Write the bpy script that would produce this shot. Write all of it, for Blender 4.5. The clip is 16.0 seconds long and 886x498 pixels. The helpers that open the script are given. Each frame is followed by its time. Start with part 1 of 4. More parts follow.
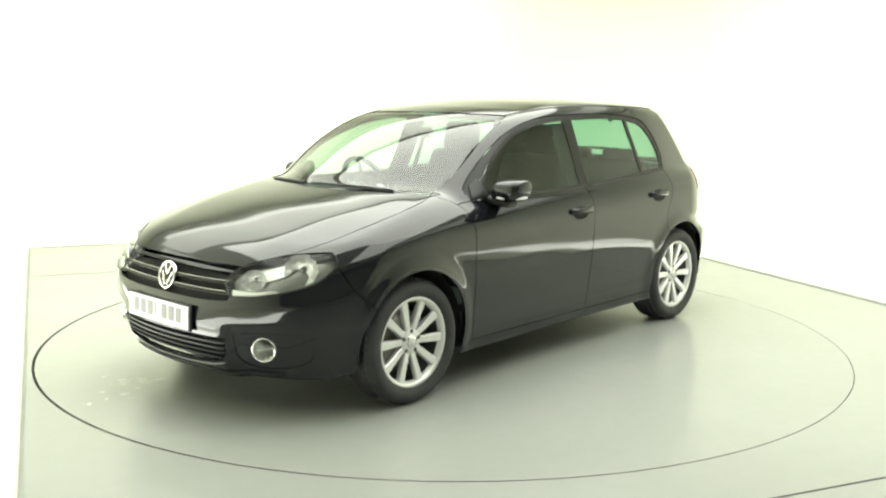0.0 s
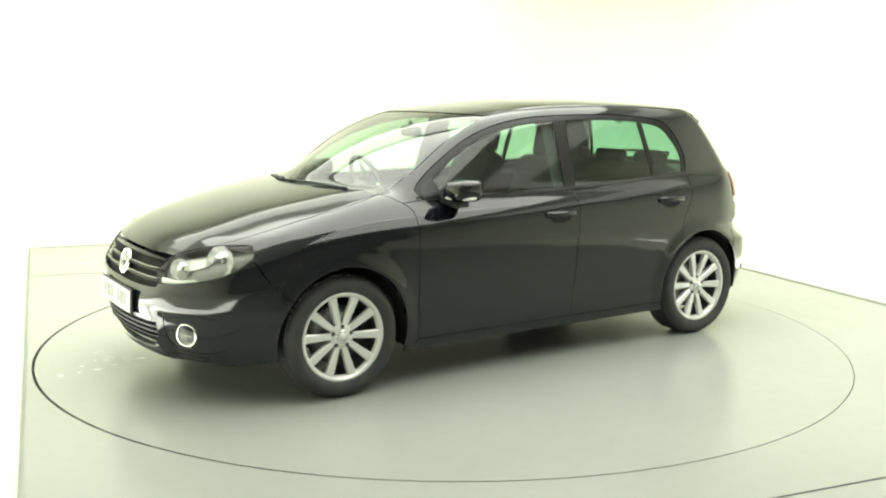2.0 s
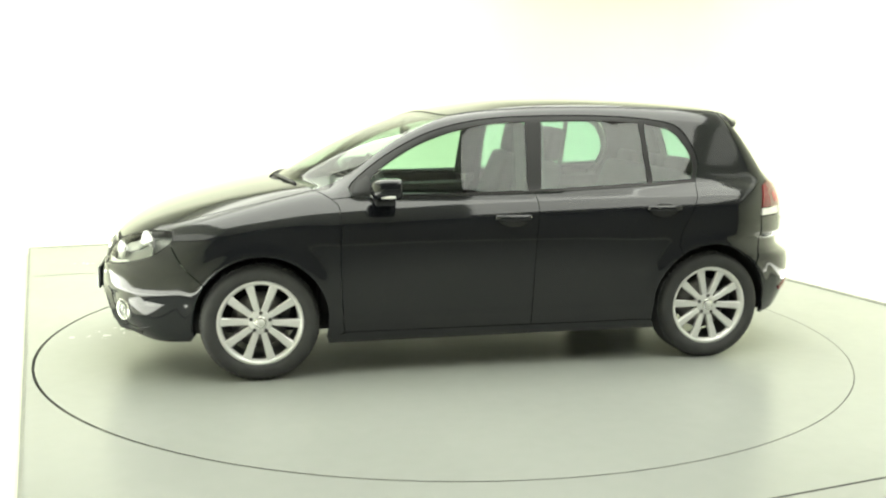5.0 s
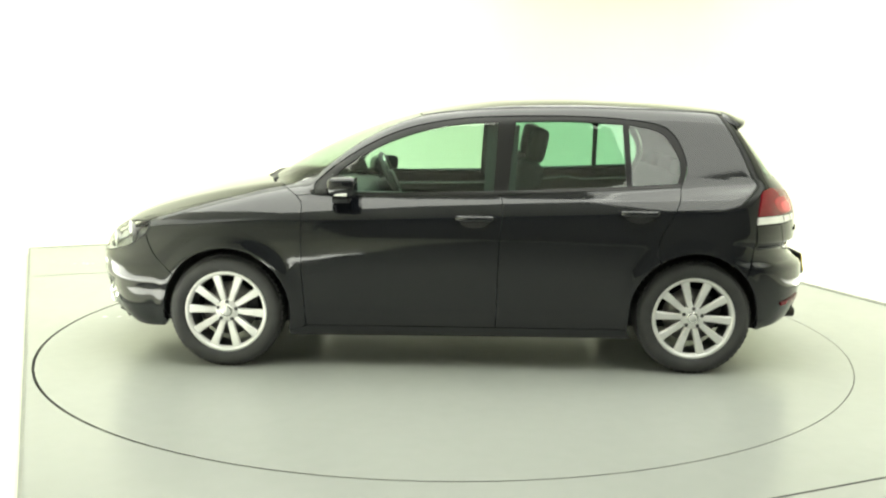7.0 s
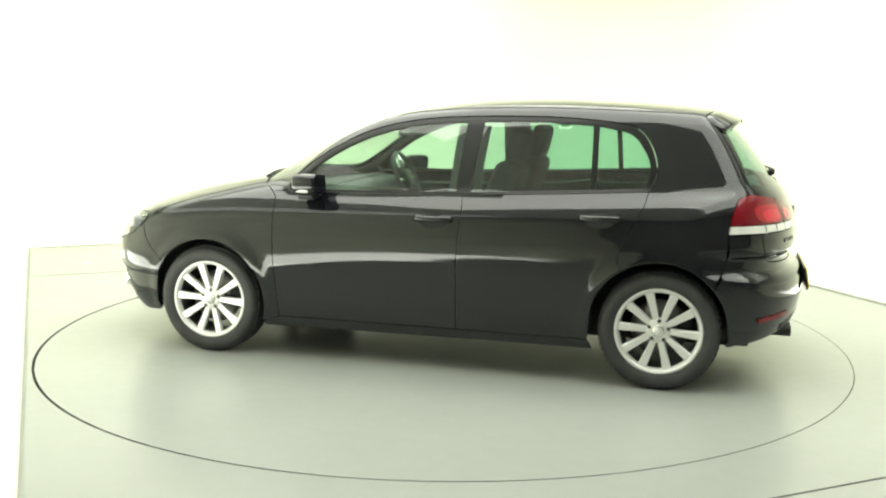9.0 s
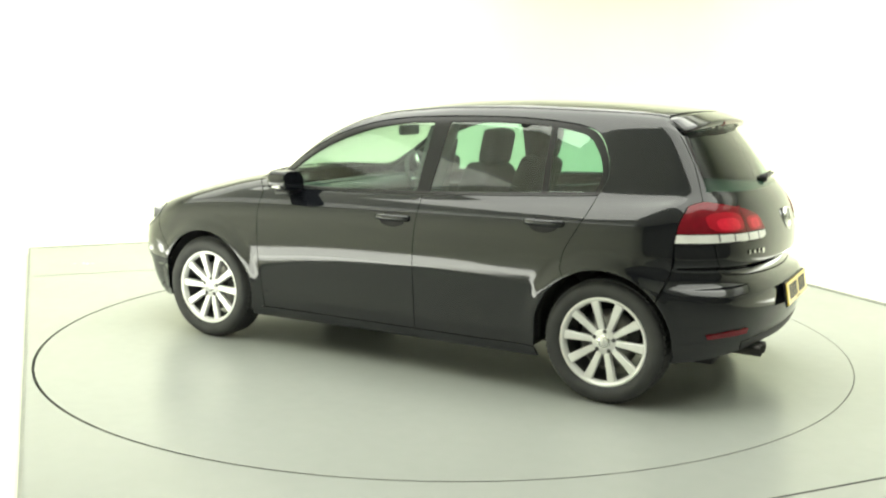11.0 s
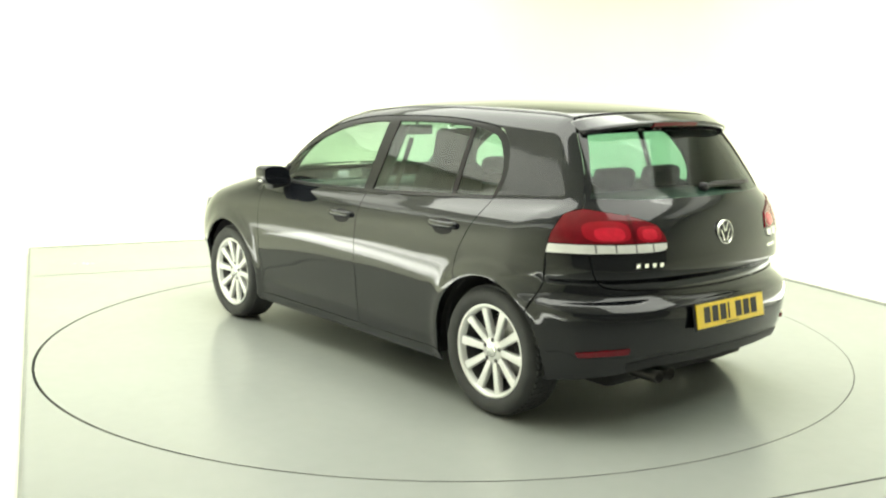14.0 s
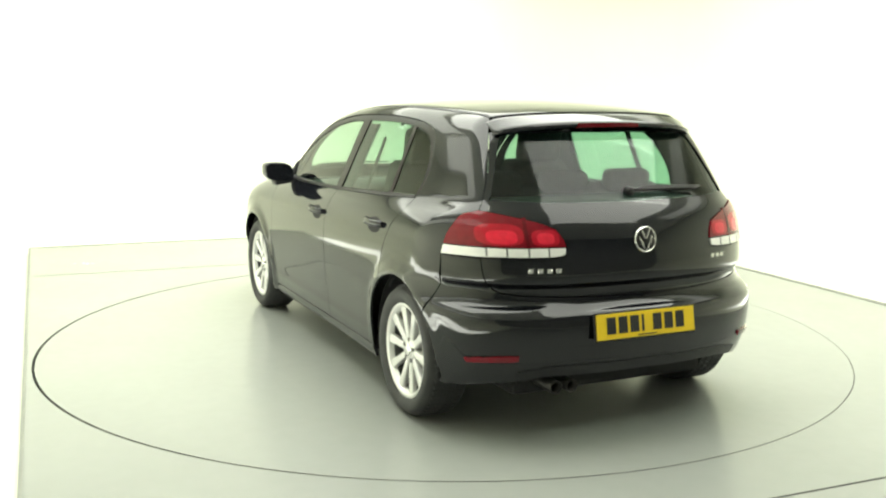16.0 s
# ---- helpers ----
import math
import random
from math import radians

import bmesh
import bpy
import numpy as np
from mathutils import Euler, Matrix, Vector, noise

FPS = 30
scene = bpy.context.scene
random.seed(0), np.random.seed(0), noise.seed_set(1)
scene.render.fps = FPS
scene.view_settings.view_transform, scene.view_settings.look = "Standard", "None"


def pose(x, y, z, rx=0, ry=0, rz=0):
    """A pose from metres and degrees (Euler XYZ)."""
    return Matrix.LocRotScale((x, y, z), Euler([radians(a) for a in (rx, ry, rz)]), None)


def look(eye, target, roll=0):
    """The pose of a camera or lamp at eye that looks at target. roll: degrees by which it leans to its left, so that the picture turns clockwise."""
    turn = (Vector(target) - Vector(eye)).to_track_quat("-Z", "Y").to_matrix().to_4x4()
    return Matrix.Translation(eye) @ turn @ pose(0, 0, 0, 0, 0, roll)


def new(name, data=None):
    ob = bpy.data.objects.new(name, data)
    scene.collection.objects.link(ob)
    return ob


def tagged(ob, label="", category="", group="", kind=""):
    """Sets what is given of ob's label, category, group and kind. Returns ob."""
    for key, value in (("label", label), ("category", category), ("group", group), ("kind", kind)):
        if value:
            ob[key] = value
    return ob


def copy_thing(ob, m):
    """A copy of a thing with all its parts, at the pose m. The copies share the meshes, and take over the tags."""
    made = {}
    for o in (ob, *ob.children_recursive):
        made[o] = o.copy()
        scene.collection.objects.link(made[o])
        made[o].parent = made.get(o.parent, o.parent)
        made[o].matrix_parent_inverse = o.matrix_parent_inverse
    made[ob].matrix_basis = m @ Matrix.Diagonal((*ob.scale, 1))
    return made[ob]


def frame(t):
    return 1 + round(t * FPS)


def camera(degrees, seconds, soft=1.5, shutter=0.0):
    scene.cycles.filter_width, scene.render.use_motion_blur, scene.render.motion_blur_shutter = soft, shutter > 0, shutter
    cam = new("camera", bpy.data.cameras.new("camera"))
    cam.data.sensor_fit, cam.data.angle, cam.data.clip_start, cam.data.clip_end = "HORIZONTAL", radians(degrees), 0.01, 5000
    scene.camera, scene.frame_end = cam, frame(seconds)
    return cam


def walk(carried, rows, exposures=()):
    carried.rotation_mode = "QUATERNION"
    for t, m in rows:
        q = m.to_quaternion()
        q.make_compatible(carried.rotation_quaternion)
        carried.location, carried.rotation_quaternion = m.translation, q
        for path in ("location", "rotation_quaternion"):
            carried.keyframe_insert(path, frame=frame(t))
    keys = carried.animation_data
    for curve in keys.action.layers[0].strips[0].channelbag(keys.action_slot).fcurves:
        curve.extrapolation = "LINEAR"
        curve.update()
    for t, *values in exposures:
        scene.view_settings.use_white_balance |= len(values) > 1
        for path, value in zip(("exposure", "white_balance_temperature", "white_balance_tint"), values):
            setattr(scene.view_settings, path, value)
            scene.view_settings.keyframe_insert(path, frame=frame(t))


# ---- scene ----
# Camera: fixed beside the turntable, slightly below roof height.
cam = camera(49.03, 16.0, soft=2.2)
EYE = Vector((0.0, -6.098, 1.527))
PITCH, YAW = 0.1608, 0.0022
AIM = EYE + Vector((-math.sin(YAW) * math.cos(PITCH), math.cos(YAW) * math.cos(PITCH), -math.sin(PITCH)))
walk(cam, [(0.0, look(EYE, AIM, 0.612)), (16.0, look(EYE, AIM, 0.612))], exposures=[(0.0, 0.0, 6500, 10), (16.0, 0.0, 6500, 10)])

# World and light: a closed photo booth lit through its ceiling diffuser.
world = bpy.data.worlds.new("world")
scene.world = world
world.use_nodes = True
world.node_tree.nodes["Background"].inputs[0].default_value = (0.9, 0.95, 0.85, 1)
world.node_tree.nodes["Background"].inputs[1].default_value = 0.3

SPIN_START, SPIN_RATE = 227.81, -7.010   # degrees, degrees per second
TURN = radians(22.7)                     # the booth stands askew to the camera


def booth(u, v, z=0.0):
    """A place in the booth's own directions (along its back wall, towards it)."""
    return Vector((u * math.cos(TURN) - v * math.sin(TURN), u * math.sin(TURN) + v * math.cos(TURN), z))


def area_lamp(name, place, target, sx, sy, watts, colour):
    data = bpy.data.lights.new(name, "AREA")
    data.shape, data.size, data.size_y, data.energy, data.color = "RECTANGLE", sx, sy, watts, colour
    ob = new(name, data)
    ob.matrix_world = look(place, target) @ Matrix.Rotation(TURN if place.z > target.z else -TURN, 4, "Z")
    return ob


WARM = (0.975, 1.0, 0.905)
area_lamp("ceiling_softbox_lamp", booth(0.2, 0.25, 3.95), booth(0.2, 0.2501, 0.0), 6.0, 4.9, 465, WARM)
area_lamp("south_softbox_lamp", booth(1.75, -3.6, 3.95), booth(1.75, -3.5999, 0.0), 3.0, 3.0, 105, WARM)
area_lamp("north_strip_lamp", booth(0.0, 4.0, 3.96), booth(0.0, 4.0001, 0.0), 8.0, 1.9, 105, WARM)
area_lamp("north_tube_lamp", booth(0.0, 5.2, 3.97), booth(0.0, 5.2001, 0.0), 7.0, 0.45, 34, WARM)
area_lamp("west_strip_lamp", booth(-4.85, 0.0, 3.96), booth(-4.85, 0.0001, 0.0), 1.2, 9.0, 62, WARM)
area_lamp("east_strip_lamp", booth(4.3, 0.0, 3.96), booth(4.3, 0.0001, 0.0), 0.8, 9.0, 25, WARM)
# Unseen lamps added behind the platform's edges, which wash the walls from below.
# Their rows differ in power to shape the bright band mirrored in the car.
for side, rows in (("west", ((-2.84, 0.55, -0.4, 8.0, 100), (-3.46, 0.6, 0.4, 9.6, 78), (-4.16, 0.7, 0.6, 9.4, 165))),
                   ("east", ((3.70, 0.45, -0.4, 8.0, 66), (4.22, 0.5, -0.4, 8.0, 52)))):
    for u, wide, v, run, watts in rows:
        area_lamp(side + "_foot_fill_lamp", booth(u, v, -0.03), booth(u, v + 0.0001, 3.0), wide, run, watts, WARM)
area_lamp("north_foot_fill_lamp", booth(0.0, 4.95, -0.03), booth(0.0, 4.9501, 3.0), 7.4, 0.6, 52, WARM)
# ---- materials ----
def material(name, colour, rough=0.5, metal=0.0, coat=0.0, spec=0.5, noise_scale=0.0, amount=0.0, bump=0.0, bump_scale=200.0,
             rough_var=0.0, transmission=0.0, ior=1.45, emit=None, emit_strength=0.0, coat_rough=0.03):
    m = bpy.data.materials.new(name)
    m.use_nodes = True
    nt = m.node_tree
    b = nt.nodes["Principled BSDF"]
    b.inputs["Base Color"].default_value = (*colour, 1)
    b.inputs["Roughness"].default_value = rough
    b.inputs["Metallic"].default_value = metal
    b.inputs["Coat Weight"].default_value = coat
    b.inputs["Coat Roughness"].default_value = coat_rough
    b.inputs["Specular IOR Level"].default_value = spec
    b.inputs["Transmission Weight"].default_value = transmission
    b.inputs["IOR"].default_value = ior
    if emit:
        b.inputs["Emission Color"].default_value = (*emit, 1)
        b.inputs["Emission Strength"].default_value = emit_strength
    tc = nt.nodes.new("ShaderNodeTexCoord")
    if noise_scale:
        big = nt.nodes.new("ShaderNodeTexNoise")
        big.inputs["Scale"].default_value, big.inputs["Detail"].default_value = noise_scale, 6
        small = nt.nodes.new("ShaderNodeTexNoise")
        small.inputs["Scale"].default_value, small.inputs["Detail"].default_value = noise_scale * 17, 4
        mixn = nt.nodes.new("ShaderNodeMath")
        mixn.operation = "MULTIPLY_ADD"
        mixn.inputs[1].default_value = 0.35
        nt.links.new(tc.outputs["Object"], big.inputs["Vector"])
        nt.links.new(tc.outputs["Object"], small.inputs["Vector"])
        nt.links.new(small.outputs["Fac"], mixn.inputs[0])
        nt.links.new(big.outputs["Fac"], mixn.inputs[2])
        ramp = nt.nodes.new("ShaderNodeMapRange")
        ramp.inputs["From Min"].default_value, ramp.inputs["From Max"].default_value = 0.3, 1.05
        ramp.inputs["To Min"].default_value, ramp.inputs["To Max"].default_value = 1 - amount, 1 + amount
        nt.links.new(mixn.outputs[0], ramp.inputs["Value"])
        hue = nt.nodes.new("ShaderNodeVectorMath")
        hue.operation = "SCALE"
        hue.inputs[0].default_value = colour
        nt.links.new(ramp.outputs[0], hue.inputs["Scale"])
        nt.links.new(hue.outputs[0], b.inputs["Base Color"])
        if rough_var:
            rr = nt.nodes.new("ShaderNodeMapRange")
            rr.inputs["From Min"].default_value, rr.inputs["From Max"].default_value = 0.4, 0.95
            rr.inputs["To Min"].default_value, rr.inputs["To Max"].default_value = rough - rough_var, rough + rough_var
            nt.links.new(mixn.outputs[0], rr.inputs["Value"])
            nt.links.new(rr.outputs[0], b.inputs["Roughness"])
    if bump:
        bn = nt.nodes.new("ShaderNodeTexNoise")
        bn.inputs["Scale"].default_value, bn.inputs["Detail"].default_value = bump_scale, 3
        nt.links.new(tc.outputs["Object"], bn.inputs["Vector"])
        bp = nt.nodes.new("ShaderNodeBump")
        bp.inputs["Strength"].default_value, bp.inputs["Distance"].default_value = bump, 0.01
        nt.links.new(bn.outputs["Fac"], bp.inputs["Height"])
        nt.links.new(bp.outputs["Normal"], b.inputs["Normal"])
    return m


M = {}
M["floor"] = material("grey_floor_paint", (0.286, 0.298, 0.279), 0.24, spec=0.5, noise_scale=0.7, amount=0.06, rough_var=0.04)
M["white"] = material("white_booth_paint", (0.855, 0.868, 0.735), 0.75, noise_scale=0.5, amount=0.02, bump=0.02, bump_scale=40)
M["ceiling"] = material("white_ceiling_paint", (0.55, 0.555, 0.52), 0.8, noise_scale=0.5, amount=0.03)
M["dim"] = material("grey_booth_panel", (0.16, 0.163, 0.155), 0.7, noise_scale=0.6, amount=0.06)
M["gap"] = material("dark_gap", (0.03, 0.03, 0.028), 0.8, noise_scale=3, amount=0.2)
M["seam_floor"] = material("grey_seam", (0.17, 0.175, 0.155), 0.6, noise_scale=4, amount=0.2)
M["edge"] = material("pale_floor_trim", (0.22, 0.23, 0.20), 0.5, noise_scale=3, amount=0.08)
M["paint"] = material("black_car_paint", (0.0064, 0.0071, 0.0092), 0.35, coat=1.0, spec=0.0, noise_scale=2.0, amount=0.04, coat_rough=0.06)
M["paint"].node_tree.nodes["Principled BSDF"].inputs["Coat IOR"].default_value = 1.55
M["trim"] = material("black_plastic", (0.012, 0.0125, 0.014), 0.45, noise_scale=30, amount=0.2, bump=0.05, bump_scale=900)
M["tyre"] = material("tyre_rubber", (0.040, 0.0405, 0.041), 0.7, noise_scale=12, amount=0.25, bump=0.08, bump_scale=150)


def pane_material(name, tint, gloss=0.0, base=0.085):
    """Tinted glass: clear with a colour of its own, and a mirror gloss that grows to the rim."""
    m = bpy.data.materials.new(name)
    m.use_nodes = True
    nt = m.node_tree
    nt.nodes.remove(nt.nodes["Principled BSDF"])
    tr, gl = nt.nodes.new("ShaderNodeBsdfTransparent"), nt.nodes.new("ShaderNodeBsdfGlossy")
    fr, mx = nt.nodes.new("ShaderNodeLayerWeight"), nt.nodes.new("ShaderNodeMixShader")
    pw, ma = nt.nodes.new("ShaderNodeMath"), nt.nodes.new("ShaderNodeMath")
    pw.operation, ma.operation = "POWER", "MULTIPLY_ADD"
    pw.inputs[1].default_value, ma.inputs[1].default_value, ma.inputs[2].default_value = 5.0, 0.92, base
    fr.inputs["Blend"].default_value = 0.5
    tr.inputs["Color"].default_value = (*tint, 1)
    gl.inputs["Roughness"].default_value = gloss
    nt.links.new(fr.outputs["Facing"], pw.inputs[0])
    nt.links.new(pw.outputs[0], ma.inputs[0])
    nt.links.new(ma.outputs[0], mx.inputs[0])
    nt.links.new(tr.outputs[0], mx.inputs[1])
    nt.links.new(gl.outputs[0], mx.inputs[2])
    nt.links.new(mx.outputs[0], nt.nodes["Material Output"].inputs["Surface"])
    return m


M["glass_front"] = pane_material("green_tinted_glass", (0.60, 0.77, 0.67), base=0.065)
M["glass_rear"] = pane_material("dark_green_tinted_glass", (0.46, 0.69, 0.58))
M["glass_hatch"] = pane_material("dark_tinted_hatch_glass", (0.42, 0.63, 0.54), base=0.045)
M["glass_screen"] = pane_material("windscreen_glass", (0.66, 0.78, 0.69), base=0.10)
M["lens"] = pane_material("clear_lamp_lens", (0.93, 0.95, 0.93), base=0.03)
M["chrome"] = material("chrome", (0.82, 0.82, 0.80), 0.18, metal=1.0, noise_scale=20, amount=0.04)
M["mirror"] = material("silvered_glass", (0.70, 0.72, 0.72), 0.22, metal=0.8)
M["slat"] = material("dull_chrome", (0.42, 0.42, 0.43), 0.25, metal=1.0, noise_scale=20, amount=0.05)
M["shelf"] = material("grey_carpet", (0.13, 0.13, 0.125), 0.9, noise_scale=40, amount=0.2)
M["alloy"] = material("silver_wheel_lacquer", (0.72, 0.72, 0.71), 0.35, metal=0.35, coat=0.4, noise_scale=15, amount=0.05)
M["alloy_dark"] = material("dark_wheel_barrel", (0.10, 0.10, 0.10), 0.5, metal=0.6, noise_scale=9, amount=0.2)
M["disc"] = material("brake_disc_steel", (0.35, 0.34, 0.33), 0.4, metal=1.0, noise_scale=14, amount=0.15)
M["red"] = material("red_lamp_lens", (0.16, 0.005, 0.012), 0.12, coat=0.35, spec=0.3, noise_scale=25, amount=0.25)
M["red_dark"] = material("dark_red_lamp_lens", (0.10, 0.004, 0.008), 0.12, coat=0.35, spec=0.3, noise_scale=25, amount=0.2)
M["clear_strip"] = material("clear_lamp_strip", (0.75, 0.75, 0.72), 0.15, coat=1.0, noise_scale=18, amount=0.12)
M["piano"] = material("gloss_black_trim", (0.010, 0.010, 0.010), 0.3, spec=0.3, noise_scale=10, amount=0.1)
M["cloth"] = material("charcoal_seat_cloth", (0.018, 0.0185, 0.019), 0.9, noise_scale=40, amount=0.25)
M["cabin"] = material("grey_cabin_plastic", (0.04, 0.041, 0.041), 0.6, noise_scale=25, amount=0.15)
M["lining"] = material("pale_roof_lining", (0.42, 0.42, 0.39), 0.9, noise_scale=30, amount=0.06)
M["plate_white"] = material("white_plate_acrylic", (0.42, 0.42, 0.41), 0.3, coat=0.5, noise_scale=12, amount=0.05)
M["plate_yellow"] = material("yellow_plate_acrylic", (0.80, 0.56, 0.02), 0.3, coat=0.5, noise_scale=12, amount=0.05)
M["ink"] = material("black_print", (0.02, 0.02, 0.02), 0.5, noise_scale=30, amount=0.1)
# Black plate print greyed as if washed out by glare; also the lamp-strip ribs.
M["grey_print"] = material("grey_print", (0.15, 0.15, 0.15), 0.5, noise_scale=30, amount=0.1)
M["lamp_bowl"] = material("lamp_reflector", (0.60, 0.60, 0.60), 0.40, metal=0.75, noise_scale=30, amount=0.05)
M["lamp_body"] = material("grey_lamp_housing", (0.24, 0.24, 0.24), 0.3, metal=0.5, noise_scale=12, amount=0.1)
M["bulb"] = material("frosted_bulb", (0.7, 0.7, 0.68), 0.5, noise_scale=30, amount=0.05)
M["steel"] = material("dull_exhaust_steel", (0.05, 0.048, 0.046), 0.45, metal=1.0, noise_scale=20, amount=0.25)
M["rim_gap"] = material("grey_rim_gap", (0.075, 0.077, 0.070), 0.7, noise_scale=1.2, amount=0.35)
M["under"] = material("underbody_coating", (0.02, 0.02, 0.02), 0.85, noise_scale=6, amount=0.3, bump=0.2, bump_scale=80)
M["seam"] = material("black_window_rubber", (0.012, 0.012, 0.012), 0.5, noise_scale=20, amount=0.2)
M["red_bright"] = material("bright_red_lamp_lens", (0.62, 0.022, 0.045), 0.1, coat=0.35, spec=0.3, noise_scale=40, amount=0.2)
M["red_mid"] = material("mid_red_lamp_lens", (0.36, 0.010, 0.022), 0.12, coat=0.35, spec=0.3, noise_scale=30, amount=0.2)
# ---- structure ----
def mesh_object(name, bm, mat, parent=None, label="", smooth=False):
    me = bpy.data.meshes.new(name)
    bmesh.ops.recalc_face_normals(bm, faces=bm.faces)
    bm.to_mesh(me)
    bm.free()
    if mat:
        me.materials.append(mat)
    for p in me.polygons:
        p.use_smooth = smooth
    ob = new(name, me)
    ob.parent = parent
    if label:
        ob["label"] = label
    return ob


def part(name, bm, mat, parent, label="", smooth=True):
    return mesh_object(name, bm, mat, parent, label, smooth)


def prism(outline, z0, z1):
    """A slab over an outline of 2D points."""
    bm = bmesh.new()
    lo = [bm.verts.new((p[0], p[1], z0)) for p in outline]
    hi = [bm.verts.new((p[0], p[1], z1)) for p in outline]
    bm.faces.new(lo[::-1])
    bm.faces.new(hi)
    for i in range(len(lo)):
        j = (i + 1) % len(lo)
        bm.faces.new((lo[i], lo[j], hi[j], hi[i]))
    return bm


RING = 2.449
GAP = 0.010
RING_SHIFT = -0.006   # the opening sits a little off the plate, so that its gap is wider on one side
# The booth floor under and round the platform.
mesh_object("ground", prism([booth(u, v) for u, v in ((-6.5, -9), (7.5, -9), (7.5, 8), (-6.5, 8))], -0.26, -0.06), M["white"])
tagged(bpy.data.objects["ground"], "white painted booth floor round the platform", "floor", kind="structure")

# The grey platform floor with a round opening for the turntable.
U0, U1, V0, V1 = -2.497, 3.425, -6.6, 4.41
bm = bmesh.new()
N = 180


def square_point(a, u0, u1, v0, v1):
    c, s = math.cos(a), math.sin(a)
    k = min((u1 if c > 0 else u0) / c if abs(c) > 1e-9 else 1e9, (v1 if s > 0 else v0) / s if abs(s) > 1e-9 else 1e9)
    return booth(c * k, s * k)


angles = sorted([2 * math.pi * i / N for i in range(N)] + [math.atan2(v, u) % (2 * math.pi) for u in (U0, U1) for v in (V0, V1)])
inner, outer = [], []
for a in angles:
    p = booth(math.cos(a) * RING, math.sin(a) * RING) + Vector((RING_SHIFT, 0, 0))
    q = square_point(a, U0, U1, V0, V1)
    inner.append([bm.verts.new((p.x, p.y, z)) for z in (0.0, -0.06)])
    outer.append([bm.verts.new((q.x, q.y, z)) for z in (0.0, -0.06)])
for i in range(len(angles)):
    j = (i + 1) % len(angles)
    bm.faces.new((inner[i][0], inner[j][0], outer[j][0], outer[i][0]))
    bm.faces.new((inner[i][0], inner[i][1], inner[j][1], inner[j][0])).material_index = 1
    bm.faces.new((outer[i][0], outer[j][0], outer[j][1], outer[i][1]))
floor = mesh_object("floor", bm, M["floor"])
floor.data.materials.append(M["rim_gap"])
tagged(floor, "pale grey glossy painted platform floor round the turntable", "floor", kind="structure")

# Dark pit under the turntable's rim gap.
bm = bmesh.new()
bmesh.ops.create_cone(bm, cap_ends=True, segments=120, radius1=RING + 0.012, radius2=RING + 0.012, depth=0.008)
bmesh.ops.translate(bm, verts=bm.verts, vec=(RING_SHIFT, 0, -0.056))
tagged(mesh_object("turntable_pit", bm, M["rim_gap"]), "dark pit under the turntable gap", "floor", kind="structure")


def strip(name, a, b, width, height, mat, label):
    """A low straight strip on the floor between two places of the booth."""
    a, b = booth(*a), booth(*b)
    d = (b - a).normalized()
    n = Vector((-d.y, d.x, 0)) * width / 2
    ob = mesh_object(name, prism([a - n, b - n, b + n, a + n], 0.0005, height), mat)
    return tagged(ob, label, "floor trim", kind="structure")


strip("floor_seam", (U0 + 0.05, 2.85), (U1 - 0.05, 2.85), 0.012, 0.0016, M["seam_floor"], "faint seam between grey floor boards")
strip("floor_seam", (U0 + 0.05, -2.86), (U1 - 0.05, -2.86), 0.010, 0.0016, M["gap"], "dark seam between grey floor boards")
strip("platform_edge", (U0 + 0.008, V0), (U0 + 0.008, V1), 0.016, 0.004, M["edge"], "pale edging strip of the grey platform")
strip("platform_edge", (U0 + 0.018, V1 - 0.012), (U1 - 0.018, V1 - 0.012), 0.024, 0.004, M["edge"], "pale edging strip of the grey platform")
strip("platform_edge", (U1 - 0.03, V0), (U1 - 0.03, V1), 0.06, 0.004, M["edge"], "pale edging strip of the grey platform")

# Walls with rounded corners, ceiling.
WU0, WU1, WV0, WV1, WR, WH = -5.6, 5.4, -7.6, 6.2, 1.6, 4.0


def wall_run(name, pts, label, mat=None, cove=0.9):
    """A wall along plan points, with a cove at its foot and thickness behind it."""
    bm = bmesh.new()
    prof = [(cove, -0.058)]
    for k in range(1, 9):
        a = math.pi / 2 * k / 8
        prof.append((cove - cove * math.sin(a), cove - 0.058 - cove * math.cos(a)))
    prof.append((0.0, WH))
    prof += [(-0.15, WH), (-0.15, -0.2)]
    rows = []
    for p, n in pts:
        rows.append([bm.verts.new((*(booth(p[0] + n[0] * d, p[1] + n[1] * d)).xy, z)) for d, z in prof])
    for a, b in zip(rows, rows[1:]):
        for i in range(len(prof) - 1):
            bm.faces.new((a[i], b[i], b[i + 1], a[i + 1]))
    for end in (rows[0], rows[-1][::-1]):
        bm.faces.new([bm.verts.new(v.co) for v in end])
    return tagged(mesh_object(name, bm, mat or M["white"], smooth=True), label, "wall", kind="structure")


def corner(cu, cv, a0, a1):
    return [((cu + WR * math.cos(a), cv + WR * math.sin(a)), (-math.cos(a), -math.sin(a))) for a in [a0 + (a1 - a0) * k / 12 for k in range(13)]]


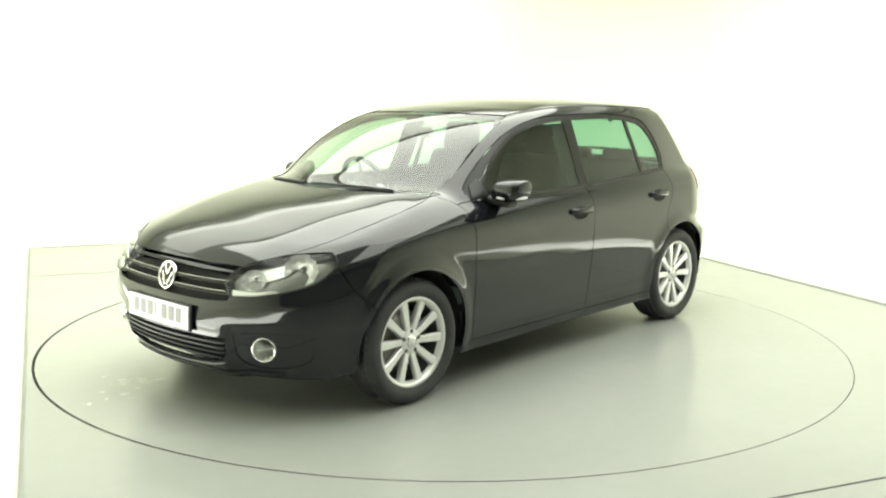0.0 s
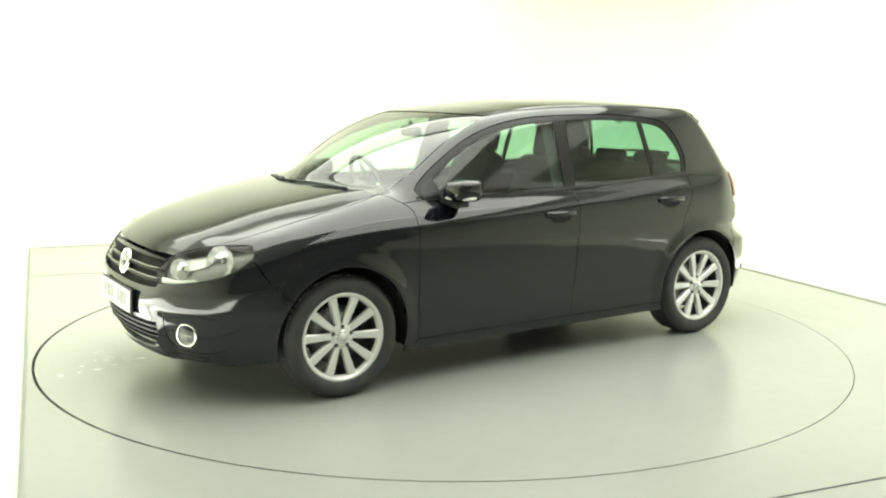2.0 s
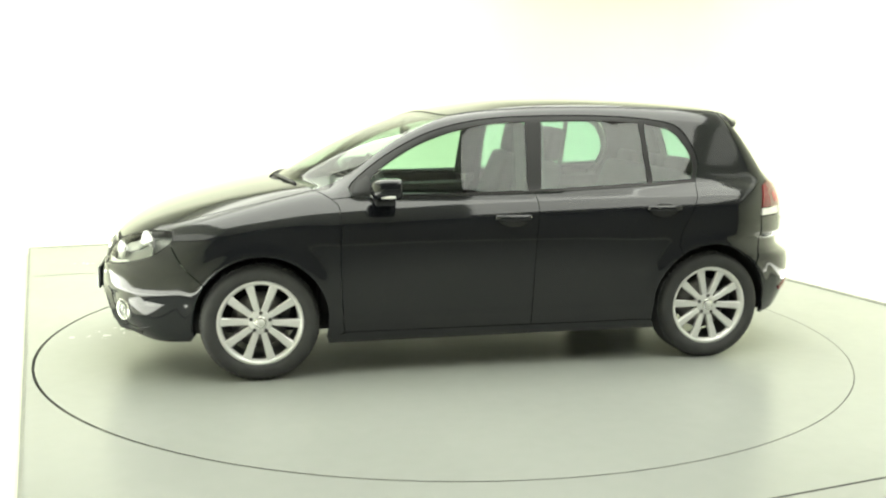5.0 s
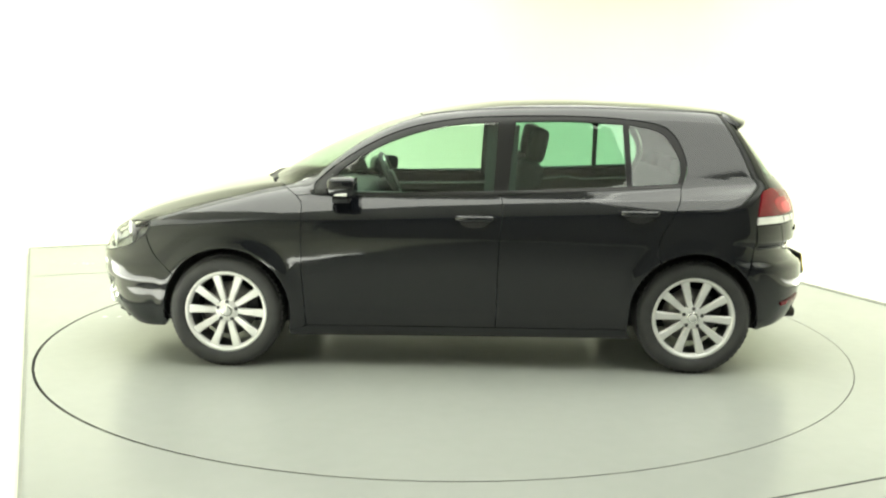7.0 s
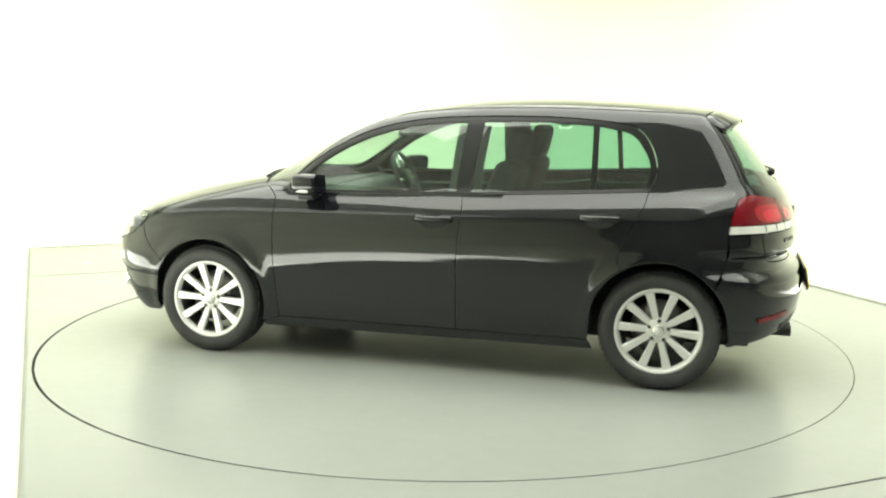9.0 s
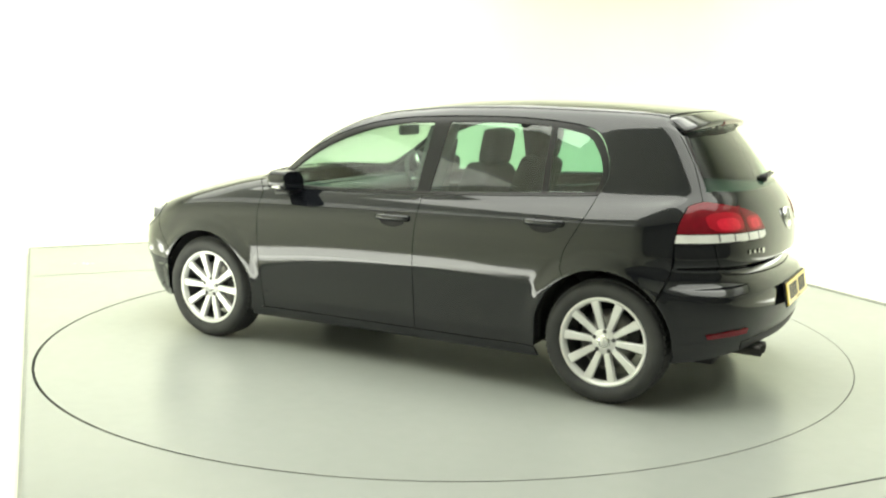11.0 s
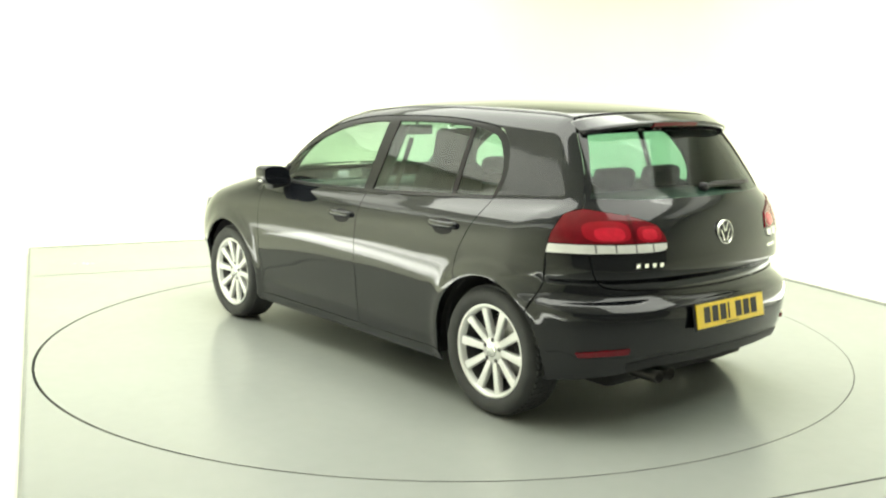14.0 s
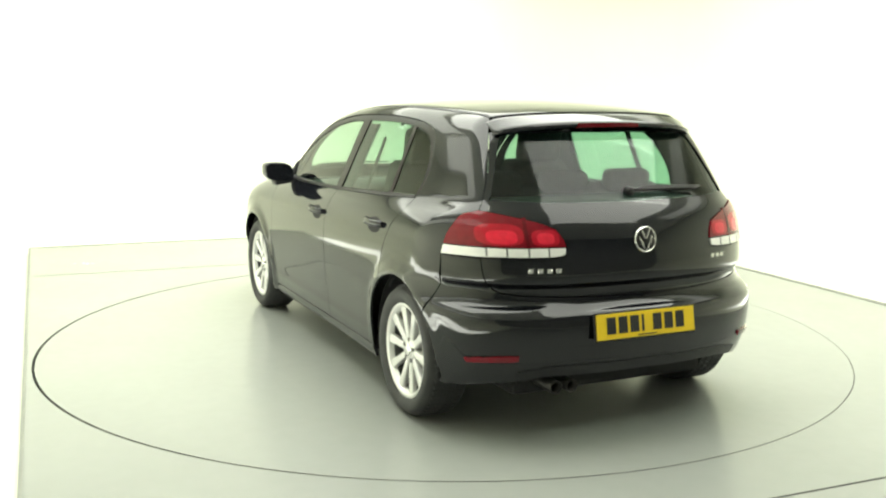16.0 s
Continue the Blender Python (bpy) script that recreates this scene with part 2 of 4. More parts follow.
north = corner(WU1 - WR, WV1 - WR, 0, math.pi / 2) + corner(WU0 + WR, WV1 - WR, math.pi / 2, math.pi)
wall_run("wall_north", north, "seamless white curved booth wall")
wall_run("wall_west", [((WU0, WV1 - WR - 0.001), (1, 0)), ((WU0, WV0), (1, 0))], "seamless white booth wall")
wall_run("wall_east", [((WU1, WV0), (-1, 0)), ((WU1, WV1 - WR - 0.001), (-1, 0))], "seamless white booth wall")
wall_run("wall_south", [((WU0 - 0.15, WV0), (0, 1)), ((WU1 + 0.15, WV0), (0, 1))], "grey booth end wall", M["dim"], cove=0.05)
tagged(mesh_object("ceiling", prism([booth(u, v) for u, v in ((-5.8, -7.8), (5.6, -7.8), (5.6, 6.4), (-5.8, 6.4))], 4.01, 4.1), M["ceiling"]), "white booth ceiling", "ceiling", kind="structure")

# The turntable: a round plate that turns with the car, and its dark gap.
turntable = tagged(new("turntable"), "round grey painted car turntable set flush into the floor", "turntable")
bm = bmesh.new()
bmesh.ops.create_cone(bm, cap_ends=True, segments=180, radius1=RING - GAP, radius2=RING - GAP, depth=0.05)
bmesh.ops.translate(bm, verts=bm.verts, vec=(0, 0, -0.025))
part("plate", bm, M["floor"], turntable, smooth=False)
bm = bmesh.new()
bmesh.ops.create_cone(bm, cap_ends=False, segments=180, radius1=RING - GAP + 0.002, radius2=RING - GAP + 0.002, depth=0.044)
bmesh.ops.translate(bm, verts=bm.verts, vec=(0, 0, -0.028))
part("rim_band", bm, M["rim_gap"], turntable, "dark steel rim band", smooth=True)
# ---- the car's body form ----
# x forward from the middle of the wheelbase, y to its left, z up from the floor.
def curve1(xs, ys):
    """A smooth curve through a few points (monotone cubic)."""
    xs, ys = np.array(xs, float), np.array(ys, float)
    h = np.diff(xs)
    d = np.diff(ys) / h
    m = np.zeros(len(xs))
    m[0], m[-1] = d[0], d[-1]
    for i in range(1, len(xs) - 1):
        if d[i - 1] * d[i] > 0:
            w1, w2 = 2 * h[i] + h[i - 1], h[i] + 2 * h[i - 1]
            m[i] = (w1 + w2) / (w1 / d[i - 1] + w2 / d[i])

    def f(x):
        x = np.clip(np.asarray(x, float), xs[0], xs[-1])
        i = np.clip(np.searchsorted(xs, x) - 1, 0, len(h) - 1)
        t = (x - xs[i]) / h[i]
        return (ys[i] * (1 + 2 * t) * (1 - t) ** 2 + h[i] * m[i] * t * (1 - t) ** 2
                + ys[i + 1] * t * t * (3 - 2 * t) + h[i] * m[i + 1] * t * t * (t - 1))
    return f


def smax(a, b, k):
    d = np.clip(k - np.abs(a - b), 0, None) / k
    return np.maximum(a, b) + d * d * k * 0.25


def smin(a, b, k):
    return -smax(-a, -b, k)


HALF = curve1([0.15, 0.22, 0.35, 0.50, 0.605, 0.625, 0.67, 0.72, 0.78, 0.85, 0.92, 1.00, 1.2],
              [0.828, 0.848, 0.866, 0.8835, 0.8950, 0.8958, 0.8970, 0.8972, 0.8955, 0.8905, 0.883, 0.872, 0.83])
SHOULDER = curve1([-2.1, -1.6, -0.95, -0.08, 0.45, 0.86, 1.3, 1.75, 2.1], [0.900, 0.896, 0.878, 0.851, 0.834, 0.820, 0.806, 0.792, 0.78])
BONNET = curve1([0.3, 0.95, 1.12, 1.30, 1.48, 1.66, 1.85, 1.99, 2.07, 2.12, 2.2],
                [1.058, 1.037, 1.018, 0.986, 0.948, 0.900, 0.838, 0.770, 0.708, 0.62, 0.40])
NOSE = curve1([0.15, 0.20, 0.26, 0.34, 0.45, 0.55, 0.62, 0.68, 0.74, 0.80, 1.2],
              [1.98, 2.06, 2.11, 2.145, 2.159, 2.161, 2.151, 2.128, 2.09, 2.03, 1.5])
TAIL = curve1([0.18, 0.22, 0.30, 0.42, 0.50, 0.575, 0.60, 0.625, 0.66, 0.700, 0.718, 0.75, 0.88, 0.97, 1.1],
              [-1.86, -1.92, -1.985, -2.03, -2.04, -2.035, -2.012, -1.970, -1.958, -1.962, -1.988, -1.990, -1.967, -1.93, -1.86])
ROOF = curve1([-2.1, -1.66, -1.33, -0.98, -0.63, -0.29, 0.06, 0.20, 0.32, 0.55, 0.766, 0.98, 1.14, 1.3, 2.0],
              [1.367, 1.420, 1.457, 1.477, 1.485, 1.478, 1.441, 1.415, 1.386, 1.314, 1.226, 1.114, 1.017, 0.89, 0.40])
HATCH = curve1([0.85, 0.95, 1.04, 1.17, 1.30, 1.365, 1.42],
               [-1.96, -1.925, -1.87, -1.775, -1.672, -1.615, -1.57])
BELT = curve1([-2.0, -1.6, -1.2, -0.6, 0.2, 0.7, 1.1, 1.4], [0.66, 0.735, 0.785, 0.808, 0.812, 0.805, 0.775, 0.70])


def lower_form(x, y, z):
    """The body below the windows; negative inside."""
    a = np.abs(y)
    up = z - SHOULDER(x)
    dip = 0.038 * np.clip((x - 0.15) / 0.65, 0, 1) ** 2 + 0.030 * np.clip((-0.25 - x) / 0.55, 0, 1) ** 2
    dip = dip + 0.10 * np.clip((x - 1.50) / 0.2, 0, 1)
    w = smin(HALF(z + dip * np.clip((0.80 - z) / 0.15, 0, 1)), HALF(SHOULDER(x)) + 0.001 - (0.40 - 0.22 * np.clip((x - 0.9) / 0.6, 0, 1)) * up - 1.1 * np.clip(up, 0, 1) ** 2, 0.010)
    w = w + 0.0035 * np.exp(-((z - 0.318) / 0.030) ** 2) * np.clip((0.98 - np.abs(x)) / 0.15, 0, 1)
    w = w - 0.035 * np.clip((x - 1.25) / 0.5, 0, 2) ** 2 - 0.045 * np.clip((-0.9 - x) / 1.0, 0, 2) ** 2
    for wx, wz in ((1.280, 0.320), (-1.278, 0.325)):
        r = np.hypot(x - wx, z - wz)
        w = w + 0.016 * np.exp(-(np.clip(r - 0.362, 0, 1) / 0.045) ** 2)
    under = np.clip((0.478 - z) / 0.05, 0, 1) * 0.016 + np.clip((0.478 - z) / 0.28, 0, 1) * 0.03
    w = w - under * np.clip((x - 1.50) / 0.2, 0, 1)
    side = a - w
    shift = 0.10 * (a / 0.7) ** 2
    edge = (a - 0.45 - 0.15 * (2.0 - x)) / 0.02
    fold = 0.11 * 0.02 * np.logaddexp(0, np.clip(edge, -30, 30)) * np.clip((2.05 - x) / 0.2, 0, 1)
    top = (z - (BONNET(x + shift * 0.35) - 0.030 * (a / 0.75) ** 2.2 - fold)) * 0.93
    nose = x - (NOSE(z) - 0.10 * (a / 0.6) ** 2 - 0.25 * (a / 0.88) ** 6 - under * np.clip((a - 0.40) / 0.08, 0, 1))
    tail = (TAIL(z) + 0.085 * (a / 0.6) ** 2 + (0.18 + 0.08 * np.clip((z - 0.60) / 0.10, 0, 1)) * (a / 0.86) ** 6) - x
    f = smax(side, top, 0.11)
    f = smax(f, nose, 0.10)
    f = smax(f, tail, 0.08)
    return smax(f, 0.18 - z, 0.03)


def cabin_form(x, y, z):
    """The glasshouse and roof; negative inside."""
    a = np.abs(y)
    side = (a - (BELT(x) - 0.395 * np.clip(z - 0.985, 0, 1) - 0.08 * np.clip(z - 0.985, 0, 1) ** 2 - 0.6 * np.clip(0.985 - z, 0, 1))) * 0.9
    bow = 0.10 + 0.33 * np.clip((x - 0.30) / 0.65, 0, 1)
    top = (z - (ROOF(x + bow * a ** 2) - (0.036 - 0.024 * np.exp(-((x - 0.3) / 0.32) ** 2) + 0.016 * np.clip((x - 0.55) / 0.3, 0, 1)) * (a / 0.6) ** 2.5)) * 0.86
    back = (HATCH(z) + 0.09 * (a / 0.6) ** 2 + 0.08 * (a / 0.7) ** 6 - x) * 0.8
    f = smax(side, top, 0.075)
    f = smax(f, back, 0.05)
    return smax(f, 0.80 - z, 0.02)


def body_form(x, y, z):
    return smin(lower_form(x, y, z), cabin_form(x, y, z), 0.035)


def march(o, d, far=2.6):
    """Where rays from inside (o, along d) leave the body form."""
    o, d = np.atleast_2d(o).astype(float), np.atleast_2d(d).astype(float)
    d = d / np.linalg.norm(d, axis=1)[:, None]
    lo, hi = np.zeros(len(o)), np.full(len(o), np.nan)
    s = np.zeros(len(o))
    while (np.isnan(hi)).any() and s[0] < far:
        s = s + 0.02
        p = o + d * s[:, None]
        out = (body_form(*p.T) > 0) & np.isnan(hi)
        hi[out] = s[out]
        lo = np.where(np.isnan(hi), s, lo)
    hi = np.where(np.isnan(hi), far, hi)
    for _ in range(26):
        mid = (lo + hi) / 2
        p = o + d * mid[:, None]
        out = body_form(*p.T) > 0
        hi, lo = np.where(out, mid, hi), np.where(out, lo, mid)
    return o + d * hi[:, None]
# ---- car: sheets cut from the body form ----
from mathutils.geometry import delaunay_2d_cdt


def axis_march(o, d):
    return march(np.array(o, float), np.tile(d, (len(o), 1)))


def S(*pts):
    """Points of the left flank from (x, z)."""
    return axis_march([(x, 0, z) for x, z in pts], (0, 1.0, 0))


def T(*pts):
    """Points of the top from (x, y)."""
    return axis_march([(x, y, 0.60) for x, y in pts], (0, 0, 1.0))


def F(*pts):
    """Points of the nose from (y, z)."""
    return axis_march([(1.2, y, z) for y, z in pts], (1.0, 0, 0))


def R(*pts):
    """Points of the tail from (y, z)."""
    return axis_march([(-1.0, y, z) for y, z in pts], (-1.0, 0, 0))


def smooth(p, n=6):
    """A round curve through points."""
    p = np.asarray(p, float)
    if len(p) < 3:
        return np.array([p[0] + (p[-1] - p[0]) * t for t in np.linspace(0, 1, n + 1)])
    q = np.vstack([2 * p[0] - p[1], p, 2 * p[-1] - p[-2]])
    out = []
    for i in range(1, len(q) - 2):
        a, b, c, d = q[i - 1], q[i], q[i + 1], q[i + 2]
        for k in range(n):
            t = k / n
            out.append(0.5 * (2 * b + (c - a) * t + (2 * a - 5 * b + 4 * c - d) * t * t + (3 * b - a - 3 * c + d) * t ** 3))
    out.append(p[-1])
    return np.array(out)


def join(*runs):
    """One outline out of runs that follow one another."""
    out = []
    for r in runs:
        for p in r:
            if not out or np.linalg.norm(out[-1] - p) > 0.003:
                out.append(np.asarray(p))
    if np.linalg.norm(out[0] - out[-1]) < 0.003:
        out.pop()
    return np.array(out)


def both(half):
    """A half outline from the centre line round to it, closed on the other side."""
    m = np.array(half) * np.array([1, -1, 1])
    return join(half, m[::-1])


class Family:
    """A way to lay the body form out flat."""

    def __init__(self, kind):
        self.kind = kind

    def flat(self, p):
        x, y, z = np.asarray(p).T
        if self.kind == "side":
            return np.stack([x, 0.8 * np.arctan2(z - 0.55, y)], 1)
        if self.kind == "top":
            return np.stack([x, y], 1)
        ox, oz, s, k = (1.2, 0.48, 1, 0.9) if self.kind == "nose" else (-1.1, 0.75, -1, 0.8)
        return np.stack([k * np.arctan2(y, s * (x - ox)), k * np.arctan2(z - oz, np.hypot(y, x - ox))], 1)

    def place(self, uv):
        u, v = np.asarray(uv).T
        n = np.zeros(len(u))
        if self.kind == "side":
            return march(np.stack([u, n, n + 0.55], 1), np.stack([n, np.cos(v / 0.8), np.sin(v / 0.8)], 1))
        if self.kind == "top":
            return march(np.stack([u, v, n + 0.60], 1), np.stack([n, n, n + 1], 1))
        ox, oz, s, k = (1.2, 0.48, 1, 0.9) if self.kind == "nose" else (-1.1, 0.75, -1, 0.8)
        a, b = u / k, v / k
        return march(np.stack([n + ox, n, n + oz], 1), np.stack([s * np.cos(a) * np.cos(b), np.sin(a) * np.cos(b), np.sin(b)], 1))


SIDE, TOP, NOSE_END, TAIL_END = Family("side"), Family("top"), Family("nose"), Family("tail")


def normals(p):
    e, g = 0.003, []
    for k in range(3):
        d = np.zeros(3)
        d[k] = e
        g.append(body_form(*(p + d).T) - body_form(*(p - d).T))
    g = np.stack(g, 1)
    return g / np.linalg.norm(g, axis=1)[:, None]


def inset_flat(uv, d):
    area = np.sum(uv[:, 0] * np.roll(uv[:, 1], -1) - np.roll(uv[:, 0], -1) * uv[:, 1])
    e = np.roll(uv, -1, 0) - uv
    e = e / (np.linalg.norm(e, axis=1)[:, None] + 1e-9)
    n = np.stack([-e[:, 1], e[:, 0]], 1) * (1 if area > 0 else -1)
    m = n + np.roll(n, 1, 0)
    m = m / np.maximum(np.sum(m * m, 1) / 2, 0.5)[:, None]
    return uv + m * d


def inside(p, loop):
    """Which points lie inside a closed outline."""
    x, y = p[:, :1], p[:, 1:]
    a, b = loop, np.roll(loop, -1, 0)
    cross = ((a[None, :, 1] > y) != (b[None, :, 1] > y)) & (x < (b[None, :, 0] - a[None, :, 0]) * (y - a[None, :, 1]) / (b[None, :, 1] - a[None, :, 1] + 1e-12) + a[None, :, 0])
    return cross.sum(1) % 2 == 1


def sheet_data(family, outer, holes=(), step=0.03, thick=0.012, off=0.0, inset=0.002, ridge=False):
    """Points, outward normals, faces and rim of a sheet of the body form inside an outline."""
    loops = [inset_flat(family.flat(outer), inset)] + [inset_flat(family.flat(h), -inset) for h in holes]
    verts, edges = [], []
    for lp in loops:
        b = len(verts)
        verts += [tuple(p) for p in lp]
        edges += [(b + i, b + (i + 1) % len(lp)) for i in range(len(lp))]
    lo, hi = loops[0].min(0), loops[0].max(0)
    nu, nv = int((hi[0] - lo[0]) / step) + 1, int((hi[1] - lo[1]) / step) + 1
    rim = np.vstack(loops)
    grid = np.array([(lo[0] + (i + 0.5 * (j % 2)) * step, lo[1] + j * step * 0.9) for j in range(1, int(nv / 0.9) + 1) for i in range(1, nu + 1)]).reshape(-1, 2)
    if ridge:
        xs = np.arange(outer[:, 0].min() + 0.01, outer[:, 0].max(), 0.03)
        rows = [family.flat(S(*[(x, z) for x in xs])) for z in (0.55, 0.563, 0.575, 0.584, 0.592, 0.600, 0.606, 0.613, 0.621, 0.634, 0.655)]
        rows += [family.flat(S(*[(x, float(SHOULDER(x)) + d) for x in xs])) for d in (-0.020, -0.008, -0.002, 0.004, 0.012, 0.024)]
        rows += [family.flat(S(*[(x, z) for x in xs])) for z in (0.285, 0.30, 0.311, 0.322, 0.334, 0.35)]
        band = np.vstack(rows)
        grid = grid[np.array([np.min(np.sum((band - g) ** 2, 1)) for g in grid]) > 0.012 ** 2]
        grid = np.vstack([grid, band[inside(band, loops[0])]])
    if len(grid):
        near = np.array([np.min(np.sum((rim - g) ** 2, 1)) for g in grid])
        grid = grid[near > (0.008 if ridge else step * 0.4) ** 2]
    verts += [tuple(g) for g in grid]
    vo, eo, fo, *_ = delaunay_2d_cdt([Vector(v) for v in verts], edges, [], 0, 1e-5)
    flat = np.array([tuple(v) for v in vo])
    mids = np.array([flat[list(f)].mean(0) for f in fo])
    keep = inside(mids, loops[0])
    for lp in loops[1:]:
        keep &= ~inside(mids, lp)
    fo = [f for f, k in zip(fo, keep) if k]
    p = family.place([tuple(v) for v in vo])
    n = normals(p)
    return p + n * off, n, [tuple(f) for f in fo], thick


def lay(name, data, mat, parent, side=1, label="", closed=False):
    """A sheet as a part; side -1 mirrors it to the car's other flank."""
    p, n, faces, thick = data
    p, n = p.copy(), n.copy()
    if side < 0:
        p[:, 1] *= -1
        n[:, 1] *= -1
    used = sorted({i for f in faces for i in f})
    index = {v: i for i, v in enumerate(used)}
    p, n = p[used], n[used]
    fs = []
    for f in faces:
        f = [index[i] for i in f]
        a, b, c = p[f[0]], p[f[1]], p[f[2]]
        fs.append(tuple(f) if np.dot(np.cross(b - a, c - a), n[f[0]]) > 0 else tuple(f[::-1]))
    count = {}
    for f in fs:
        for i in range(len(f)):
            count[(f[i], f[(i + 1) % len(f)])] = 1
    border = [e for e in count if (e[1], e[0]) not in count]
    base = len(p)
    back = {}
    pts = [tuple(v) for v in p]
    for e in border:
        for i in e:
            if i not in back:
                back[i] = len(pts)
                pts.append(tuple(p[i] - n[i] * thick))
    polys = list(fs) + [(a, back[a], back[b], b) for a, b in border]
    if closed:
        m = len(pts)
        extra = {i: back[i] if i in back else None for i in range(base)}
        for i in range(base):
            if extra[i] is None:
                extra[i] = len(pts)
                pts.append(tuple(p[i] - n[i] * thick))
        polys += [tuple(extra[i] for i in f[::-1]) for f in fs]
    me = bpy.data.meshes.new(name)
    me.from_pydata(pts, [], polys)
    me.materials.append(mat)
    loops = []
    for k, poly in enumerate(me.polygons):
        poly.use_smooth = True
        for i in poly.vertices:
            loops.append(tuple(n[i]) if k < len(fs) else tuple(poly.normal))
    me.normals_split_custom_set(loops)
    ob = new(name, me)
    ob.parent = parent
    if label:
        ob["label"] = label
    return ob


def sheet(name, family, outer, mat, parent, sides=(1,), label="", holes=(), step=0.03, thick=0.012, off=0.0, inset=0.002, closed=False, ridge=False):
    data = sheet_data(family, outer, holes, step, thick, off, inset, ridge)
    return [lay(name, data, mat, parent, s, label, closed) for s in sides]


def arch(wx, wz, r, a0, a1, n=24):
    return S(*[(wx + r * math.cos(radians(a)), wz + r * math.sin(radians(a))) for a in np.linspace(a0, a1, n)])


car = tagged(new("car"), "glossy black five-door hatchback with silver ten-spoke alloy wheels", "car")
BOTH = (1, -1)
FW, RW, AR = (1.280, 0.320), (-1.278, 0.325), 0.352

# Shut lines shared by neighbouring panels.
bonnet_front = smooth(T((2.045, 0), (2.035, 0.25), (2.000, 0.46)))
bonnet_side = smooth(T((2.000, 0.46), (1.87, 0.605), (1.73, 0.685), (1.55, 0.722), (1.30, 0.738), (1.12, 0.725), (0.985, 0.69)))
bonnet_rear = smooth(T((0.985, 0.69), (1.03, 0.55), (1.11, 0.35), (1.175, 0.15), (1.19, 0)))
screen_side = smooth(T((0.985, 0.672), (0.74, 0.652), (0.50, 0.626), (0.32, 0.594), (0.215, 0.553)))
screen_base = smooth(T((1.155, 0), (1.135, 0.18), (1.085, 0.4), (0.985, 0.672)))
screen_head = smooth(T((0.215, 0.553), (0.245, 0.3), (0.25, 0)))
roof_side = smooth(T((0.215, 0.553), (0.0, 0.566), (-0.6, 0.572), (-1.15, 0.555), (-1.47, 0.520)))
roof_rear = smooth(T((-1.47, 0.520), (-1.50, 0.3), (-1.515, 0)))
door_front = smooth(S((0.90, 0.955), (0.862, 0.90), (0.862, 0.62), (0.850, 0.36), (0.842, 0.243)))
door_mid = smooth(S((-0.222, 0.978), (-0.232, 0.90), (-0.212, 0.66), (-0.206, 0.243)))
belt_front = smooth(S((0.79, 0.966), (0.53, 0.965), (0.15, 0.970), (-0.222, 0.978)))
belt_rear = smooth(S((-0.222, 0.978), (-0.6, 0.995), (-0.95, 1.012), (-1.205, 1.027)))
door_tail = smooth(S((-1.205, 1.027), (-1.185, 0.95), (-1.145, 0.87), (-1.085, 0.76), (-1.066, 0.670)))
glass_line = smooth(S((0.79, 0.966), (0.80, 1.02), (0.70, 1.112), (0.55, 1.212), (0.385, 1.293), (0.185, 1.352), (-0.02, 1.383), (-0.20, 1.394), (-0.58, 1.400), (-0.90, 1.386), (-1.09, 1.358), (-1.17, 1.31), (-1.222, 1.22), (-1.240, 1.12), (-1.205, 1.027)))
hatch_side = smooth(np.vstack([T((-1.47, 0.520)), R((0.555, 1.345), (0.605, 1.20), (0.650, 1.09), (0.690, 1.020))]))
lamp_top_side = smooth(np.vstack([R((0.690, 1.020), (0.735, 1.005)), S((-1.645, 0.992))]))
lamp_front = smooth(S((-1.645, 0.992), (-1.622, 0.91), (-1.612, 0.828)))
bumper_seam = smooth(S((-1.612, 0.828), (-1.605, 0.70), (-1.553, 0.550)))
nose_seam = smooth(S((1.735, 0.735), (1.670, 0.62), (1.571, 0.526)))
lamp_meet = int(np.argmin(np.linalg.norm(bonnet_side - T((1.86, 0.612))[0], axis=1)))
lamp_rear_edge = join(smooth(np.vstack([bonnet_side[lamp_meet], T((1.81, 0.672), (1.752, 0.735)), S((1.722, 0.795))])), smooth(np.vstack([S((1.722, 0.795), (1.722, 0.765), (1.735, 0.735))]), 4))

# Painted panels.
sheet("bonnet", TOP, both(join(bonnet_front, bonnet_side, bonnet_rear)), M["paint"], car, step=0.018)
fender = join(bonnet_side[lamp_meet:], smooth(np.vstack([bonnet_side[-1], S((0.90, 0.955))]), 3), door_front, S((0.90, 0.215), (0.935, 0.215)),
              arch(*FW, AR, 196, 35), nose_seam[::-1], lamp_rear_edge[::-1])
sheet("front_wing", SIDE, fender, M["paint"], car, BOTH, step=0.025, ridge=True)
sill_top_f = smooth(S((0.842, 0.243), (0.3, 0.243), (-0.206, 0.243)))
door1 = join(door_front, sill_top_f, door_mid[::-1], belt_front[::-1])
front_doors = sheet("front_door", SIDE, door1, M["paint"], car, BOTH, ridge=True)
sill_top_r = smooth(S((-0.206, 0.243), (-0.6, 0.243), (-0.925, 0.243)))
door2 = join(door_mid, sill_top_r, arch(*RW, AR, 13, 58, 14), door_tail[::-1], belt_rear[::-1])
rear_doors = sheet("rear_door", SIDE, door2, M["paint"], car, BOTH, step=0.025, ridge=True)
sheet("sill", SIDE, join(S((0.935, 0.213), (0.842, 0.240)), sill_top_f, sill_top_r, S((-0.928, 0.238), (-0.95, 0.195), (0.0, 0.185), (0.93, 0.185))), M["paint"], car, BOTH)
